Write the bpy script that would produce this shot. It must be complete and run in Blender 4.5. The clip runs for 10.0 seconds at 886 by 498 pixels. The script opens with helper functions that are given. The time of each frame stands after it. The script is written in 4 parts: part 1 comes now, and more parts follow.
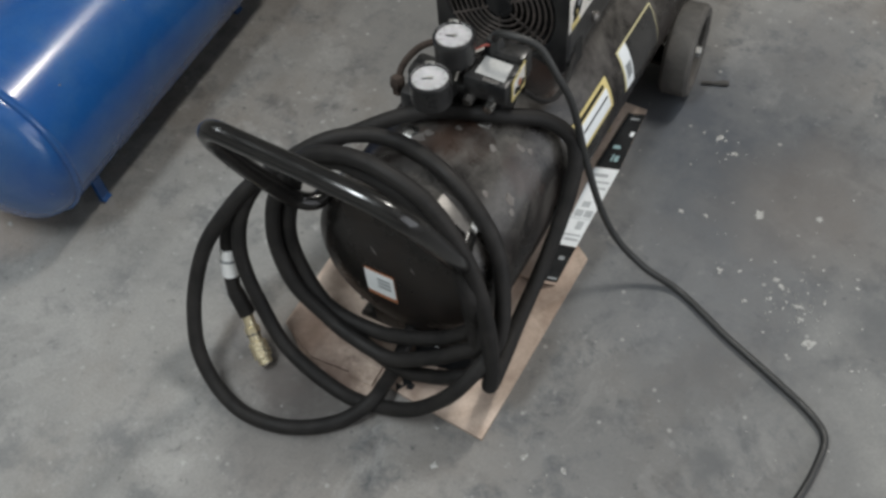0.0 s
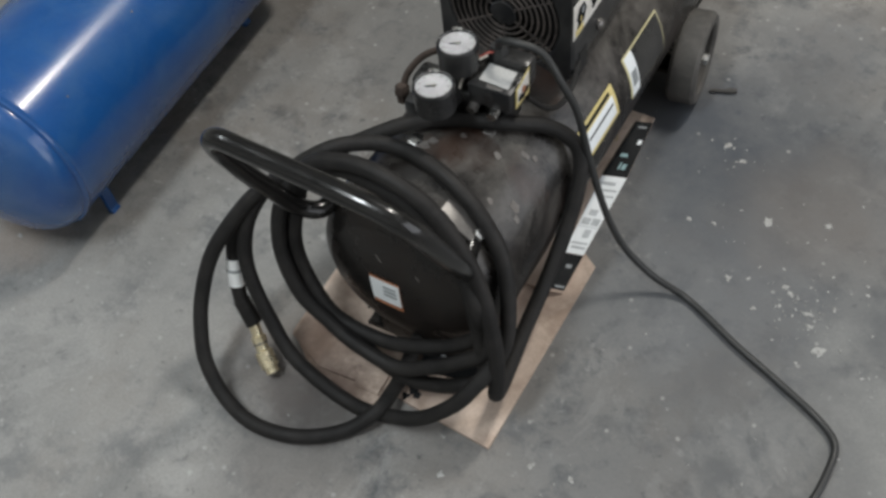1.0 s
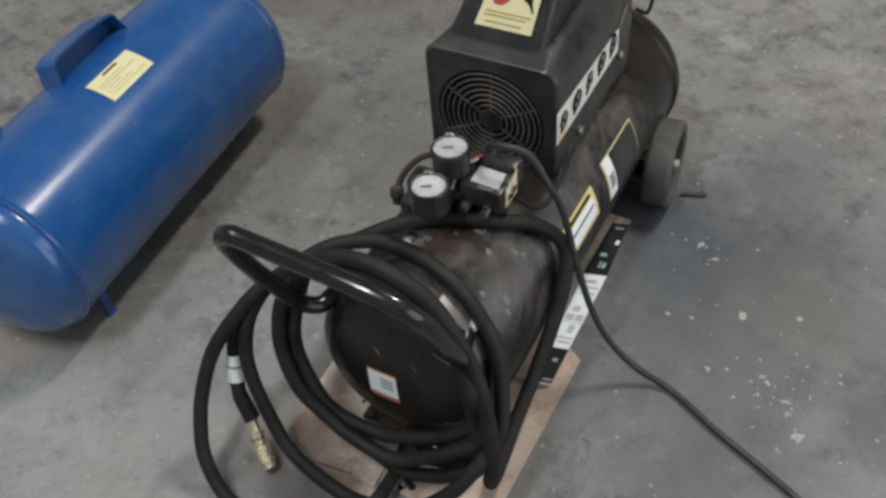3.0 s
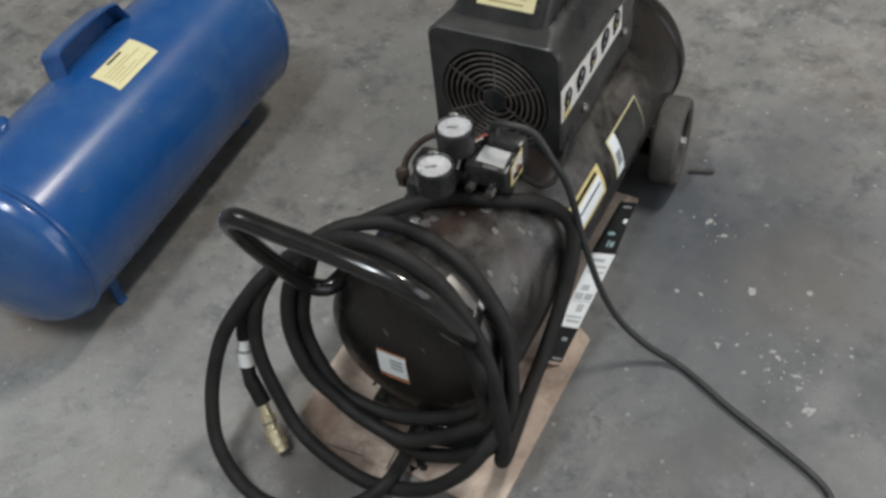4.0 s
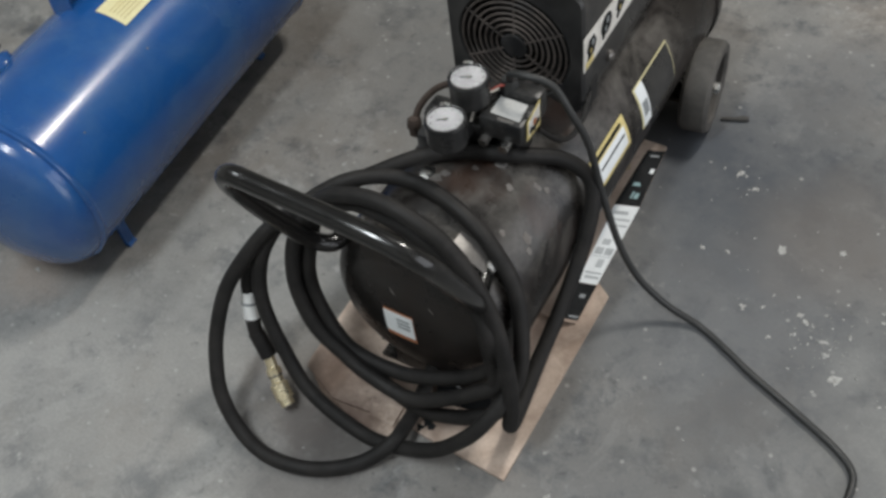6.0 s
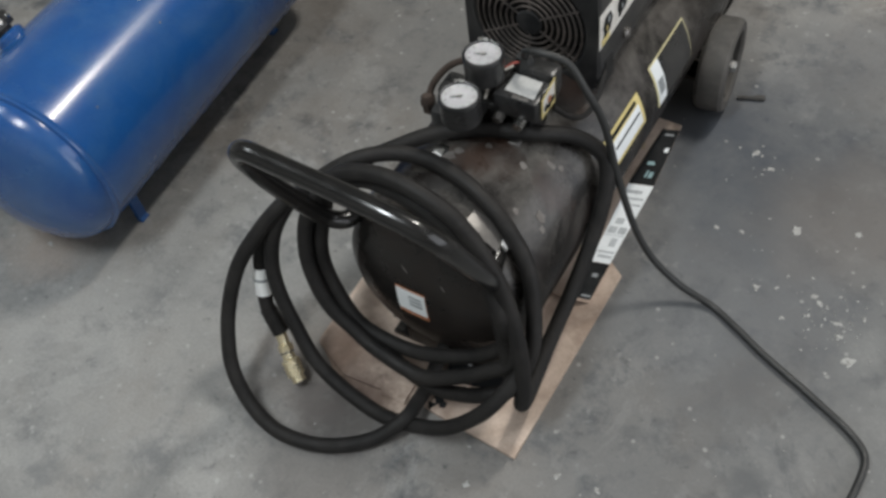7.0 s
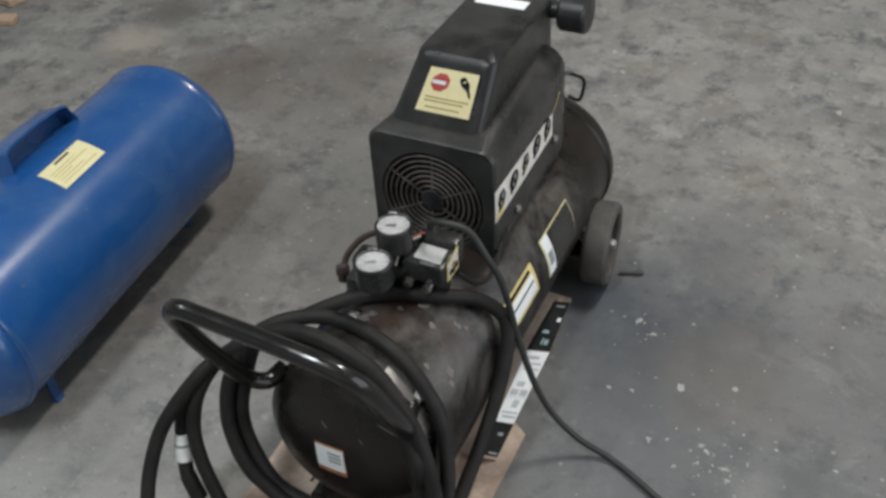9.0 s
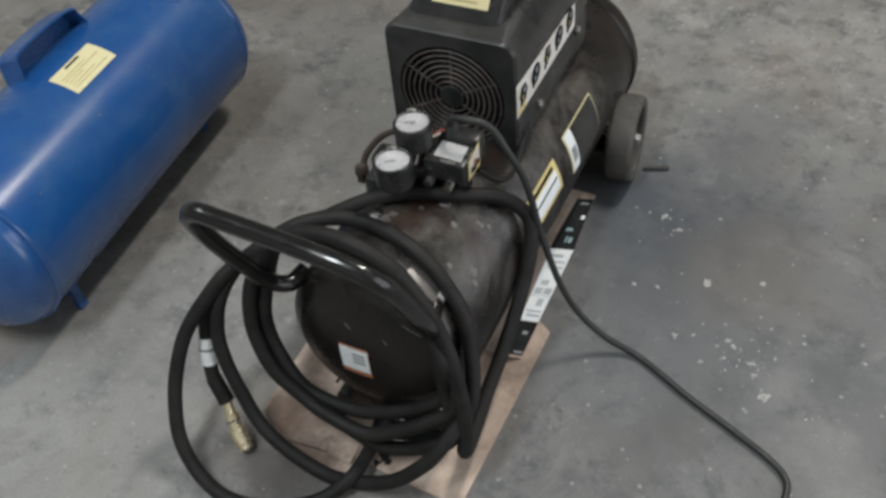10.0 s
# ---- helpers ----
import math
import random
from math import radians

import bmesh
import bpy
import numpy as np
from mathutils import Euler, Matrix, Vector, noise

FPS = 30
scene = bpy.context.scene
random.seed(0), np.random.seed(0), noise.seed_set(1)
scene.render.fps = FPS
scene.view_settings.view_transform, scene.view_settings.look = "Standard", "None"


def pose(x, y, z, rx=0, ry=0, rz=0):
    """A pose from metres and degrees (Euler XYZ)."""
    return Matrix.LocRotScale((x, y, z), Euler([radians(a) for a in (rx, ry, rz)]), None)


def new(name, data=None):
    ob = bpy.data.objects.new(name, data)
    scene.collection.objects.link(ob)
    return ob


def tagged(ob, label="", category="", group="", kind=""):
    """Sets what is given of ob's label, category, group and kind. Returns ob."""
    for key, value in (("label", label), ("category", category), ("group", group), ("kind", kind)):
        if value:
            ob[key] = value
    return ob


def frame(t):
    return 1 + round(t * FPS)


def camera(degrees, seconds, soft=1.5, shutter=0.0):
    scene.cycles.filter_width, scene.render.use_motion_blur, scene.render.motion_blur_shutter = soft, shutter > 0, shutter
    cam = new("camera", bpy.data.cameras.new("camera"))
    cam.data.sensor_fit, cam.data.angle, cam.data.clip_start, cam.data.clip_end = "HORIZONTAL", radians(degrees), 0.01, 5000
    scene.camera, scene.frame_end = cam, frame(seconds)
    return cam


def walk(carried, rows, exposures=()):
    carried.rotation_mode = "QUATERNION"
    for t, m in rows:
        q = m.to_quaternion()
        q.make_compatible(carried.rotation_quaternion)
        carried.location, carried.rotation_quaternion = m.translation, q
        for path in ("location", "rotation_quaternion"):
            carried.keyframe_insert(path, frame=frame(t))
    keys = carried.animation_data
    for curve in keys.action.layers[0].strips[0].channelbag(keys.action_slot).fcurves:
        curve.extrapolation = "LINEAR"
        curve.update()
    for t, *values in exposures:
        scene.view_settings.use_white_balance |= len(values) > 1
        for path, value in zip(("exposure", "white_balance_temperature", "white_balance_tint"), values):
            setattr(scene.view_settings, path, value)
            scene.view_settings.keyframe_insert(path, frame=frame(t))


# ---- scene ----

# ---------------------------------------------------------------- camera and walk
cam = camera(47.73, 10.0, soft=3.0, shutter=0.3)
ROWS = [
    (0.0, 0.4461, -0.6956, 1.0955, 37.29, 4.04, 29.05),
    (0.5, 0.4509, -0.7019, 1.0919, 37.70, 4.14, 28.37),
    (1.0, 0.4587, -0.6947, 1.0882, 38.17, 4.92, 29.38),
    (1.5, 0.4612, -0.6842, 1.0996, 41.15, 4.65, 29.10),
    (2.0, 0.4504, -0.7086, 1.1152, 43.09, 3.67, 30.10),
    (3.5, 0.4665, -0.7678, 1.1172, 44.95, 4.16, 26.80),
    (4.0, 0.4687, -0.7648, 1.1094, 44.07, 5.24, 27.25),
    (4.5, 0.4685, -0.7538, 1.0985, 42.39, 6.15, 27.21),
    (5.0, 0.4706, -0.7285, 1.0997, 42.05, 6.63, 27.81),
    (6.5, 0.4573, -0.6844, 1.0945, 38.56, 5.82, 30.14),
    (7.0, 0.4570, -0.6883, 1.0939, 38.40, 6.12, 30.33),
    (7.5, 0.4643, -0.7036, 1.0942, 39.46, 6.59, 29.78),
    (8.0, 0.4766, -0.7280, 1.1045, 43.20, 6.66, 30.08),
    (8.5, 0.4865, -0.7705, 1.1180, 47.92, 4.26, 28.28),
    (9.0, 0.4937, -0.8011, 1.1234, 50.26, 2.80, 25.00),
    (9.5, 0.4857, -0.7929, 1.1175, 47.59, 3.65, 25.00),
    (10.0, 0.4859, -0.7885, 1.1036, 44.70, 4.47, 25.11),
]
walk(cam, [(t, pose(x, y, z, rx, ry, rz)) for t, x, y, z, rx, ry, rz in ROWS],
     exposures=((0.0, 0.0), (10.0, 0.0)))

# ---------------------------------------------------------------- world and lamps
world = bpy.data.worlds.new("world")
scene.world = world
world.use_nodes = True
world.node_tree.nodes["Background"].inputs[0].default_value = (0.75, 0.85, 1.0, 1)
world.node_tree.nodes["Background"].inputs[1].default_value = 0.3

CEIL = 3.0


def tube_lamp(x, y, turn, watts, length=1.2, wide=0.16):
    lamp = new("unseen_overhead_light", bpy.data.lights.new("unseen_overhead_light", "AREA"))
    lamp.data.shape, lamp.data.size, lamp.data.size_y = "RECTANGLE", length, wide
    lamp.data.energy, lamp.data.color = watts, ((1.0, 0.965, 0.90) if x > 0 else (0.91, 0.97, 1.0))
    lamp.matrix_world = pose(x, y, CEIL - 0.09, 0, 0, turn)
    return lamp


# first lamp is inferred from its glint; other two are added, unseen fill
LAMPS = [(0.62, 1.42, 84, 54, 0.75, 0.18), (-1.70, -0.80, 84, 16, 1.2, 0.30), (-0.30, -1.40, 84, 44, 1.2, 0.30)]
for spec in LAMPS:
    tube_lamp(*spec)

# added fill light from the right, set in an assumed, unseen wall opening
OPENING_Y0, OPENING_Y1, OPENING_H = -1.6, 1.6, 2.4
east_fill = new("east_fill_light", bpy.data.lights.new("east_fill_light", "AREA"))
east_fill.data.shape, east_fill.data.size, east_fill.data.size_y = "RECTANGLE", OPENING_H - 0.1, OPENING_Y1 - OPENING_Y0 - 0.1
east_fill.data.energy, east_fill.data.color = 44, (0.94, 0.96, 1.0)
east_fill.matrix_world = pose(2.98, (OPENING_Y0 + OPENING_Y1) / 2, OPENING_H / 2, 0, 90, 0)

# ---------------------------------------------------------------- materials


def node(nt, kind, **kw):
    n = nt.nodes.new(kind)
    for k, v in kw.items():
        if k in n.inputs:
            n.inputs[k].default_value = v
    return n


def ramp(nt, fac, stops):
    r = nt.nodes.new("ShaderNodeValToRGB")
    els = r.color_ramp.elements
    while len(els) < len(stops):
        els.new(0.5)
    for e, (p, c) in zip(els, stops):
        e.position, e.color = p, (*c, 1) if len(c) == 3 else c
    nt.links.new(fac, r.inputs[0])
    return r.outputs[0]


def grey(v):
    return (v, v, v)


def mixc(nt, fac, a, b):
    m = nt.nodes.new("ShaderNodeMix")
    m.data_type = "RGBA"
    for sock, v in ((m.inputs[0], fac), (m.inputs[6], a), (m.inputs[7], b)):
        if isinstance(v, (int, float)):
            sock.default_value = v
        elif isinstance(v, tuple):
            sock.default_value = (*v, 1) if len(v) == 3 else v
        else:
            nt.links.new(v, sock)
    return m.outputs[2]


def noise_tex(nt, coord, scale, detail=4.0, rough=0.55, distort=0.0):
    n = node(nt, "ShaderNodeTexNoise", Scale=scale, Detail=detail, Roughness=rough, Distortion=distort)
    nt.links.new(coord, n.inputs["Vector"])
    return n.outputs["Fac"]


def material(name, base, rough=0.5, metal=0.0, second=None, big=9.0, big_amount=0.5, fine=160.0, fine_amount=0.25,
             bump=0.15, dust=None, dust_amount=0.0, dust_scale=22.0, rough_spread=0.15, coat=0.0, specular=0.5, lit_side_dust=False):
    """A surface with two scales of variation: blotches of a second colour, fine grain and relief, and patches of dust or rust."""
    m = bpy.data.materials.new(name)
    m.use_nodes = True
    nt = m.node_tree
    b = nt.nodes["Principled BSDF"]
    co = nt.nodes.new("ShaderNodeTexCoord").outputs["Object"]
    n1 = noise_tex(nt, co, big, 5, 0.6)
    n2 = noise_tex(nt, co, fine, 3, 0.6)
    second = second or tuple(0.6 * c for c in base)
    col = mixc(nt, ramp(nt, n1, [(0.35, grey(0)), (0.65, grey(big_amount))]), base, second)
    col = mixc(nt, ramp(nt, n2, [(0.4, grey(0)), (0.75, grey(fine_amount))]), col, tuple(min(1, 1.5 * c + 0.01) for c in base))
    if dust:
        n3 = noise_tex(nt, co, dust_scale, 8, 0.7, 0.4)
        fac = ramp(nt, n3, [(0.43, grey(0)), (0.62, grey(dust_amount))])
        if lit_side_dust:  # dust with light put in: more on faces turned up, right and back
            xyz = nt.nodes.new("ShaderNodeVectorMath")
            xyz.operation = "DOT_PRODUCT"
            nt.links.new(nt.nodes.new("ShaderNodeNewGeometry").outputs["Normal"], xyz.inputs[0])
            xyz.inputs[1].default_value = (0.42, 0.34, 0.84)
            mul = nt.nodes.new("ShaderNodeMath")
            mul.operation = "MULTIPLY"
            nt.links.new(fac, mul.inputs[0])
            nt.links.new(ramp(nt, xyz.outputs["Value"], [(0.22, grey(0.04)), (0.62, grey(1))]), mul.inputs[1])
            sp = nt.nodes.new("ShaderNodeSeparateXYZ")  # dust thins to almost none towards the rear end
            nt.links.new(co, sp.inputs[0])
            rear_fade = nt.nodes.new("ShaderNodeMath")
            rear_fade.operation = "MULTIPLY"
            nt.links.new(mul.outputs[0], rear_fade.inputs[0])
            nt.links.new(ramp(nt, sp.outputs["Y"], [(0.34, grey(1)), (0.42, grey(0.06))]), rear_fade.inputs[1])
            fac = rear_fade.outputs[0]
        col = mixc(nt, fac, col, dust)
    nt.links.new(col, b.inputs["Base Color"])
    rr = ramp(nt, n1, [(0.3, grey(max(0.02, rough - rough_spread))), (0.7, grey(min(1, rough + rough_spread)))])
    nt.links.new(rr, b.inputs["Roughness"])
    b.inputs["Metallic"].default_value = metal
    b.inputs["Coat Weight"].default_value = coat
    b.inputs["Coat Roughness"].default_value = 0.08
    b.inputs["Specular IOR Level"].default_value = specular
    if bump:
        bp = node(nt, "ShaderNodeBump", Strength=bump, Distance=0.002)
        nt.links.new(n2, bp.inputs["Height"])
        nt.links.new(bp.outputs[0], b.inputs["Normal"])
    return m


def ragged_patches(nt, co, col, spots):
    """Ragged stains and painted shade over a colour: (x, y, radius, strength, colour)."""
    warp = node(nt, "ShaderNodeTexNoise", Scale=28.0, Detail=6.0, Roughness=0.65)
    nt.links.new(co, warp.inputs["Vector"])
    off = node(nt, "ShaderNodeVectorMath")
    off.operation = "MULTIPLY_ADD"
    nt.links.new(warp.outputs["Color"], off.inputs[0])
    off.inputs[1].default_value = (0.09, 0.09, 0.0)
    flat = node(nt, "ShaderNodeVectorMath")
    flat.operation = "MULTIPLY"
    nt.links.new(co, flat.inputs[0])
    flat.inputs[1].default_value = (1.0, 1.0, 0.0)
    nt.links.new(flat.outputs[0], off.inputs[2])
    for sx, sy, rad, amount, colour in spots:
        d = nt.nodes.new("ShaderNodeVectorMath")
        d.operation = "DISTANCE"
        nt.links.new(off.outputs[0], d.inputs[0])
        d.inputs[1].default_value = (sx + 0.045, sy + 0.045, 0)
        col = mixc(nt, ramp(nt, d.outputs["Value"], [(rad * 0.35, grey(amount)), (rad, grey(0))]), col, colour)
    return col


def concrete():
    m = bpy.data.materials.new("worn_concrete")
    m.use_nodes = True
    nt = m.node_tree
    b = nt.nodes["Principled BSDF"]
    co = nt.nodes.new("ShaderNodeTexCoord").outputs["Object"]
    large = noise_tex(nt, co, 1.3, 4, 0.55)
    mid = noise_tex(nt, co, 8.0, 8, 0.68)
    small = noise_tex(nt, co, 28.0, 6, 0.65)
    grain = noise_tex(nt, co, 260.0, 3, 0.7)
    col = mixc(nt, ramp(nt, mid, [(0.3, grey(0)), (0.7, grey(1))]), (0.150, 0.154, 0.155), (0.292, 0.287, 0.273))
    # warm worn patches and cool oily ones
    col = mixc(nt, ramp(nt, large, [(0.46, grey(0)), (0.68, grey(0.45))]), col, (0.300, 0.268, 0.235))
    col = mixc(nt, ramp(nt, small, [(0.5, grey(0)), (0.78, grey(0.55))]), col, (0.33, 0.325, 0.31))
    dark = noise_tex(nt, co, 13.0, 9, 0.74)
    col = mixc(nt, ramp(nt, dark, [(0.50, grey(0)), (0.64, grey(0.95))]), col, (0.085, 0.090, 0.097))
    brown = noise_tex(nt, co, 4.2, 9, 0.72, 0.3)
    col = mixc(nt, ramp(nt, brown, [(0.50, grey(0)), (0.64, grey(0.55))]), col, (0.165, 0.140, 0.118))
    pale = noise_tex(nt, co, 6.3, 10, 0.75, 0.5)
    col = mixc(nt, ramp(nt, pale, [(0.55, grey(0)), (0.60, grey(0.5))]), col, (0.35, 0.345, 0.33))
    chips = noise_tex(nt, co, 55.0, 4, 0.6)
    col = mixc(nt, ramp(nt, chips, [(0.63, grey(0)), (0.70, grey(0.7))]), col, (0.40, 0.40, 0.385))
    col = mixc(nt, ramp(nt, chips, [(0.29, grey(0.8)), (0.36, grey(0))]), col, (0.07, 0.07, 0.072))
    # oil stains and painted shade with ragged outlines: (x, y, radius, strength, colour)
    warp = node(nt, "ShaderNodeTexNoise", Scale=9.0, Detail=5.0)
    nt.links.new(co, warp.inputs["Vector"])
    off = node(nt, "ShaderNodeVectorMath")
    off.operation = "MULTIPLY_ADD"
    nt.links.new(warp.outputs["Color"], off.inputs[0])
    off.inputs[1].default_value = (0.16, 0.16, 0.0)
    nt.links.new(co, off.inputs[2])
    col = ragged_patches(nt, co, col, [q for q in STAINS_AND_SHADE if q[2] < 0.12])
    for sx, sy, rad, amount, colour in [q for q in STAINS_AND_SHADE if q[2] >= 0.12]:
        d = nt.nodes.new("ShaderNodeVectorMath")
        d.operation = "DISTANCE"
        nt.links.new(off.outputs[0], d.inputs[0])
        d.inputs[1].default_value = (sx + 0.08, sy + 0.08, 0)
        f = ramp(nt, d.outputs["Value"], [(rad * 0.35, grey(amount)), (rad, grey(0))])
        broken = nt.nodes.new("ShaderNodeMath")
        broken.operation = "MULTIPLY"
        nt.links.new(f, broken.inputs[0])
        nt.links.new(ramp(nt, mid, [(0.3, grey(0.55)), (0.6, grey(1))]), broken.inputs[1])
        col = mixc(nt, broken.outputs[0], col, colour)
    # pale specks
    vor = node(nt, "ShaderNodeTexVoronoi", Scale=26.0)
    nt.links.new(co, vor.inputs["Vector"])
    col = mixc(nt, ramp(nt, vor.outputs["Distance"], [(0.05, grey(0.55)), (0.10, grey(0))]), col, (0.42, 0.42, 0.40))
    col = mixc(nt, ramp(nt, grain, [(0.35, grey(0.22)), (0.6, grey(0))]), col, (0.10, 0.10, 0.10))
    nt.links.new(col, b.inputs["Base Color"])
    nt.links.new(ramp(nt, mid, [(0.3, grey(0.5)), (0.7, grey(0.78))]), b.inputs["Roughness"])
    b.inputs["Specular IOR Level"].default_value = 0.35
    add = nt.nodes.new("ShaderNodeMath")
    add.operation = "ADD"
    nt.links.new(small, add.inputs[0])
    nt.links.new(grain, add.inputs[1])
    bp = node(nt, "ShaderNodeBump", Strength=0.25, Distance=0.003)
    nt.links.new(add.outputs[0], bp.inputs["Height"])
    nt.links.new(bp.outputs[0], b.inputs["Normal"])
    return m


STAINS_AND_SHADE = [
    # next two: contact shade under the tank by the wheel, painted on
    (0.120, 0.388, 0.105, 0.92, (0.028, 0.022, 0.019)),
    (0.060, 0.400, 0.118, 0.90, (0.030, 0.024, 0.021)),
    # next three: uneven light over the floor, put into its colour
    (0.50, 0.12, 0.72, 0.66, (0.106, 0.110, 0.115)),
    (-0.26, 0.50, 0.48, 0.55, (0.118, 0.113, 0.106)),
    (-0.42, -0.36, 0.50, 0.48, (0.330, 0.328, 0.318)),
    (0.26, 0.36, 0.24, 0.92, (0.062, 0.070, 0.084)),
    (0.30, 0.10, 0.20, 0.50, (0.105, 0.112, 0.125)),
    (-0.06, -0.36, 0.11, 0.55, (0.13, 0.115, 0.105)),
    # next one: rust with the hose loop's shadow painted in
    (-0.15, -0.25, 0.10, 0.45, (0.17, 0.125, 0.10)),
    (0.357, -0.008, 0.045, 0.55, (0.115, 0.095, 0.08)),
    (-0.62, -0.24, 0.09, 0.60, (0.36, 0.27, 0.21)),
    (-0.84, 0.78, 0.16, 0.70, (0.11, 0.085, 0.07)),
    (-0.66, 0.86, 0.32, 0.62, (0.115, 0.098, 0.085)),
    (-0.55, 0.93, 0.10, 0.50, (0.12, 0.115, 0.11)),
    (0.25, -0.20, 0.10, 0.30, (0.12, 0.125, 0.13)),
    (-1.16, 1.00, 0.11, 0.75, (0.10, 0.095, 0.09)),
    (-1.16, 0.84, 0.10, 0.80, (0.36, 0.32, 0.28)),
    (0.30, 0.62, 0.14, 0.45, (0.11, 0.118, 0.13)),
    (-0.30, 0.35, 0.14, 0.35, (0.15, 0.145, 0.14)),
    (0.545, 0.02, 0.06, 0.60, (0.40, 0.40, 0.38)),
    (0.475, 0.095, 0.045, 0.55, (0.40, 0.40, 0.38)),
    (0.58, -0.06, 0.07, 0.55, (0.38, 0.38, 0.36)),
    (0.38, 0.29, 0.15, 0.45, (0.165, 0.140, 0.120)),
    (0.35, 0.20, 0.09, 0.40, (0.130, 0.108, 0.095)),
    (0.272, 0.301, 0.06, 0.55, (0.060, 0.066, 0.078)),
    (0.409, -0.141, 0.035, 0.70, (0.070, 0.074, 0.080)),
    (0.536, 0.137, 0.06, 0.60, (0.085, 0.092, 0.100)),
    (0.53, -0.03, 0.10, 0.40, (0.34, 0.335, 0.315)),
    # last three: cast shadow of the hose loop, painted on the concrete
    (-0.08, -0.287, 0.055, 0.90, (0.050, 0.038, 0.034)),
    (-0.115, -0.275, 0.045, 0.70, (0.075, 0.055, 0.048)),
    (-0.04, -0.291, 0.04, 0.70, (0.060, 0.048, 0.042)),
]

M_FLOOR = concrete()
M_WALL = material("wall_paint", (0.62, 0.61, 0.58), 0.8, second=(0.5, 0.49, 0.46), big=1.5)
M_CEIL = material("ceiling_paint", (0.7, 0.7, 0.68), 0.85, second=(0.6, 0.6, 0.58), big=1.5)
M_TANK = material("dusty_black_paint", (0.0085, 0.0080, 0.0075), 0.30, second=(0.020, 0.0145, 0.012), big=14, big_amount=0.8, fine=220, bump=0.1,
                  dust=(0.135, 0.125, 0.113), dust_amount=0.75, dust_scale=9, lit_side_dust=True, specular=0.36)
tank_tree = M_TANK.node_tree
tank_base = tank_tree.nodes["Principled BSDF"].inputs["Base Color"]
TANK_PATCHES = [(0.030, -0.030, 0.040, 0.85, (0.030, 0.017, 0.012)), (0.010, -0.050, 0.030, 0.7, (0.036, 0.021, 0.015)), (0.070, -0.085, 0.022, 0.5, (0.012, 0.011, 0.010)),
                (0.100, -0.020, 0.028, 0.45, (0.060, 0.040, 0.034)), (0.085, 0.020, 0.020, 0.5, (0.016, 0.014, 0.013)), (0.070, 0.110, 0.030, 0.5, (0.040, 0.022, 0.016))]
tank_tree.links.new(ragged_patches(tank_tree, tank_tree.nodes.new("ShaderNodeTexCoord").outputs["Object"], tank_base.links[0].from_socket, TANK_PATCHES), tank_base)
M_RUST = material("rust", (0.050, 0.034, 0.026), 0.85, second=(0.028, 0.022, 0.019), big=60, fine=300, bump=0.5)
M_PLASTIC = material("black_plastic", (0.012, 0.0125, 0.0135), 0.33, second=(0.018, 0.018, 0.019), big=12, fine=420, fine_amount=0.3,
                     bump=0.12, dust=(0.080, 0.077, 0.072), dust_amount=0.36, dust_scale=11)
M_GRILLE = material("dusty_grille_plastic", (0.032, 0.027, 0.024), 0.6, second=(0.095, 0.078, 0.068), big=30, fine=300,
                    dust=(0.13, 0.108, 0.095), dust_amount=0.65, dust_scale=30)
M_DARK = material("dark_inside", (0.006, 0.006, 0.006), 0.8, big=20)
M_RUBBER = material("black_rubber_hose", (0.0105, 0.0100, 0.0098), 0.60, second=(0.016, 0.0150, 0.0142), big=26, fine=700, fine_amount=0.35,
                    bump=0.25, dust=(0.046, 0.042, 0.039), dust_amount=0.32, dust_scale=17, specular=0.24)
M_CORD = material("black_cord_rubber", (0.020, 0.021, 0.021), 0.5, second=(0.03, 0.03, 0.03), big=50, fine=600)
M_TYRE = material("grey_wheel_plastic", (0.055, 0.052, 0.048), 0.75, second=(0.050, 0.046, 0.042), big=30, fine=260,
                  dust=(0.115, 0.106, 0.096), dust_amount=0.5, dust_scale=25, bump=0.3)
M_HANDLE = material("glossy_black_enamel", (0.007, 0.007, 0.007), 0.20, second=(0.014, 0.013, 0.012), big=45, fine=300, fine_amount=0.1,
                    bump=0.05, rough_spread=0.09, coat=0.35, specular=0.4)
M_BLUE = material("blue_enamel", (0.011, 0.080, 0.270), 0.24, second=(0.008, 0.058, 0.212), big=7, big_amount=0.7, fine=240, fine_amount=0.12,
                  bump=0.04, dust=(0.045, 0.125, 0.28), dust_amount=0.5, dust_scale=9, rough_spread=0.07, coat=0.45)
M_BLUE.node_tree.nodes["Principled BSDF"].inputs["Coat Roughness"].default_value = 0.15
M_CARD = material("brown_cardboard", (0.60, 0.49, 0.41), 0.85, second=(0.52, 0.41, 0.335), big=11, fine=240, bump=0.2,
                  dust=(0.25, 0.175, 0.13), dust_amount=0.6, dust_scale=9)
card_tree = M_CARD.node_tree
card_base = card_tree.nodes["Principled BSDF"].inputs["Base Color"]
card_colour = card_base.links[0].from_socket
card_co = card_tree.nodes.new("ShaderNodeTexCoord").outputs["Object"]
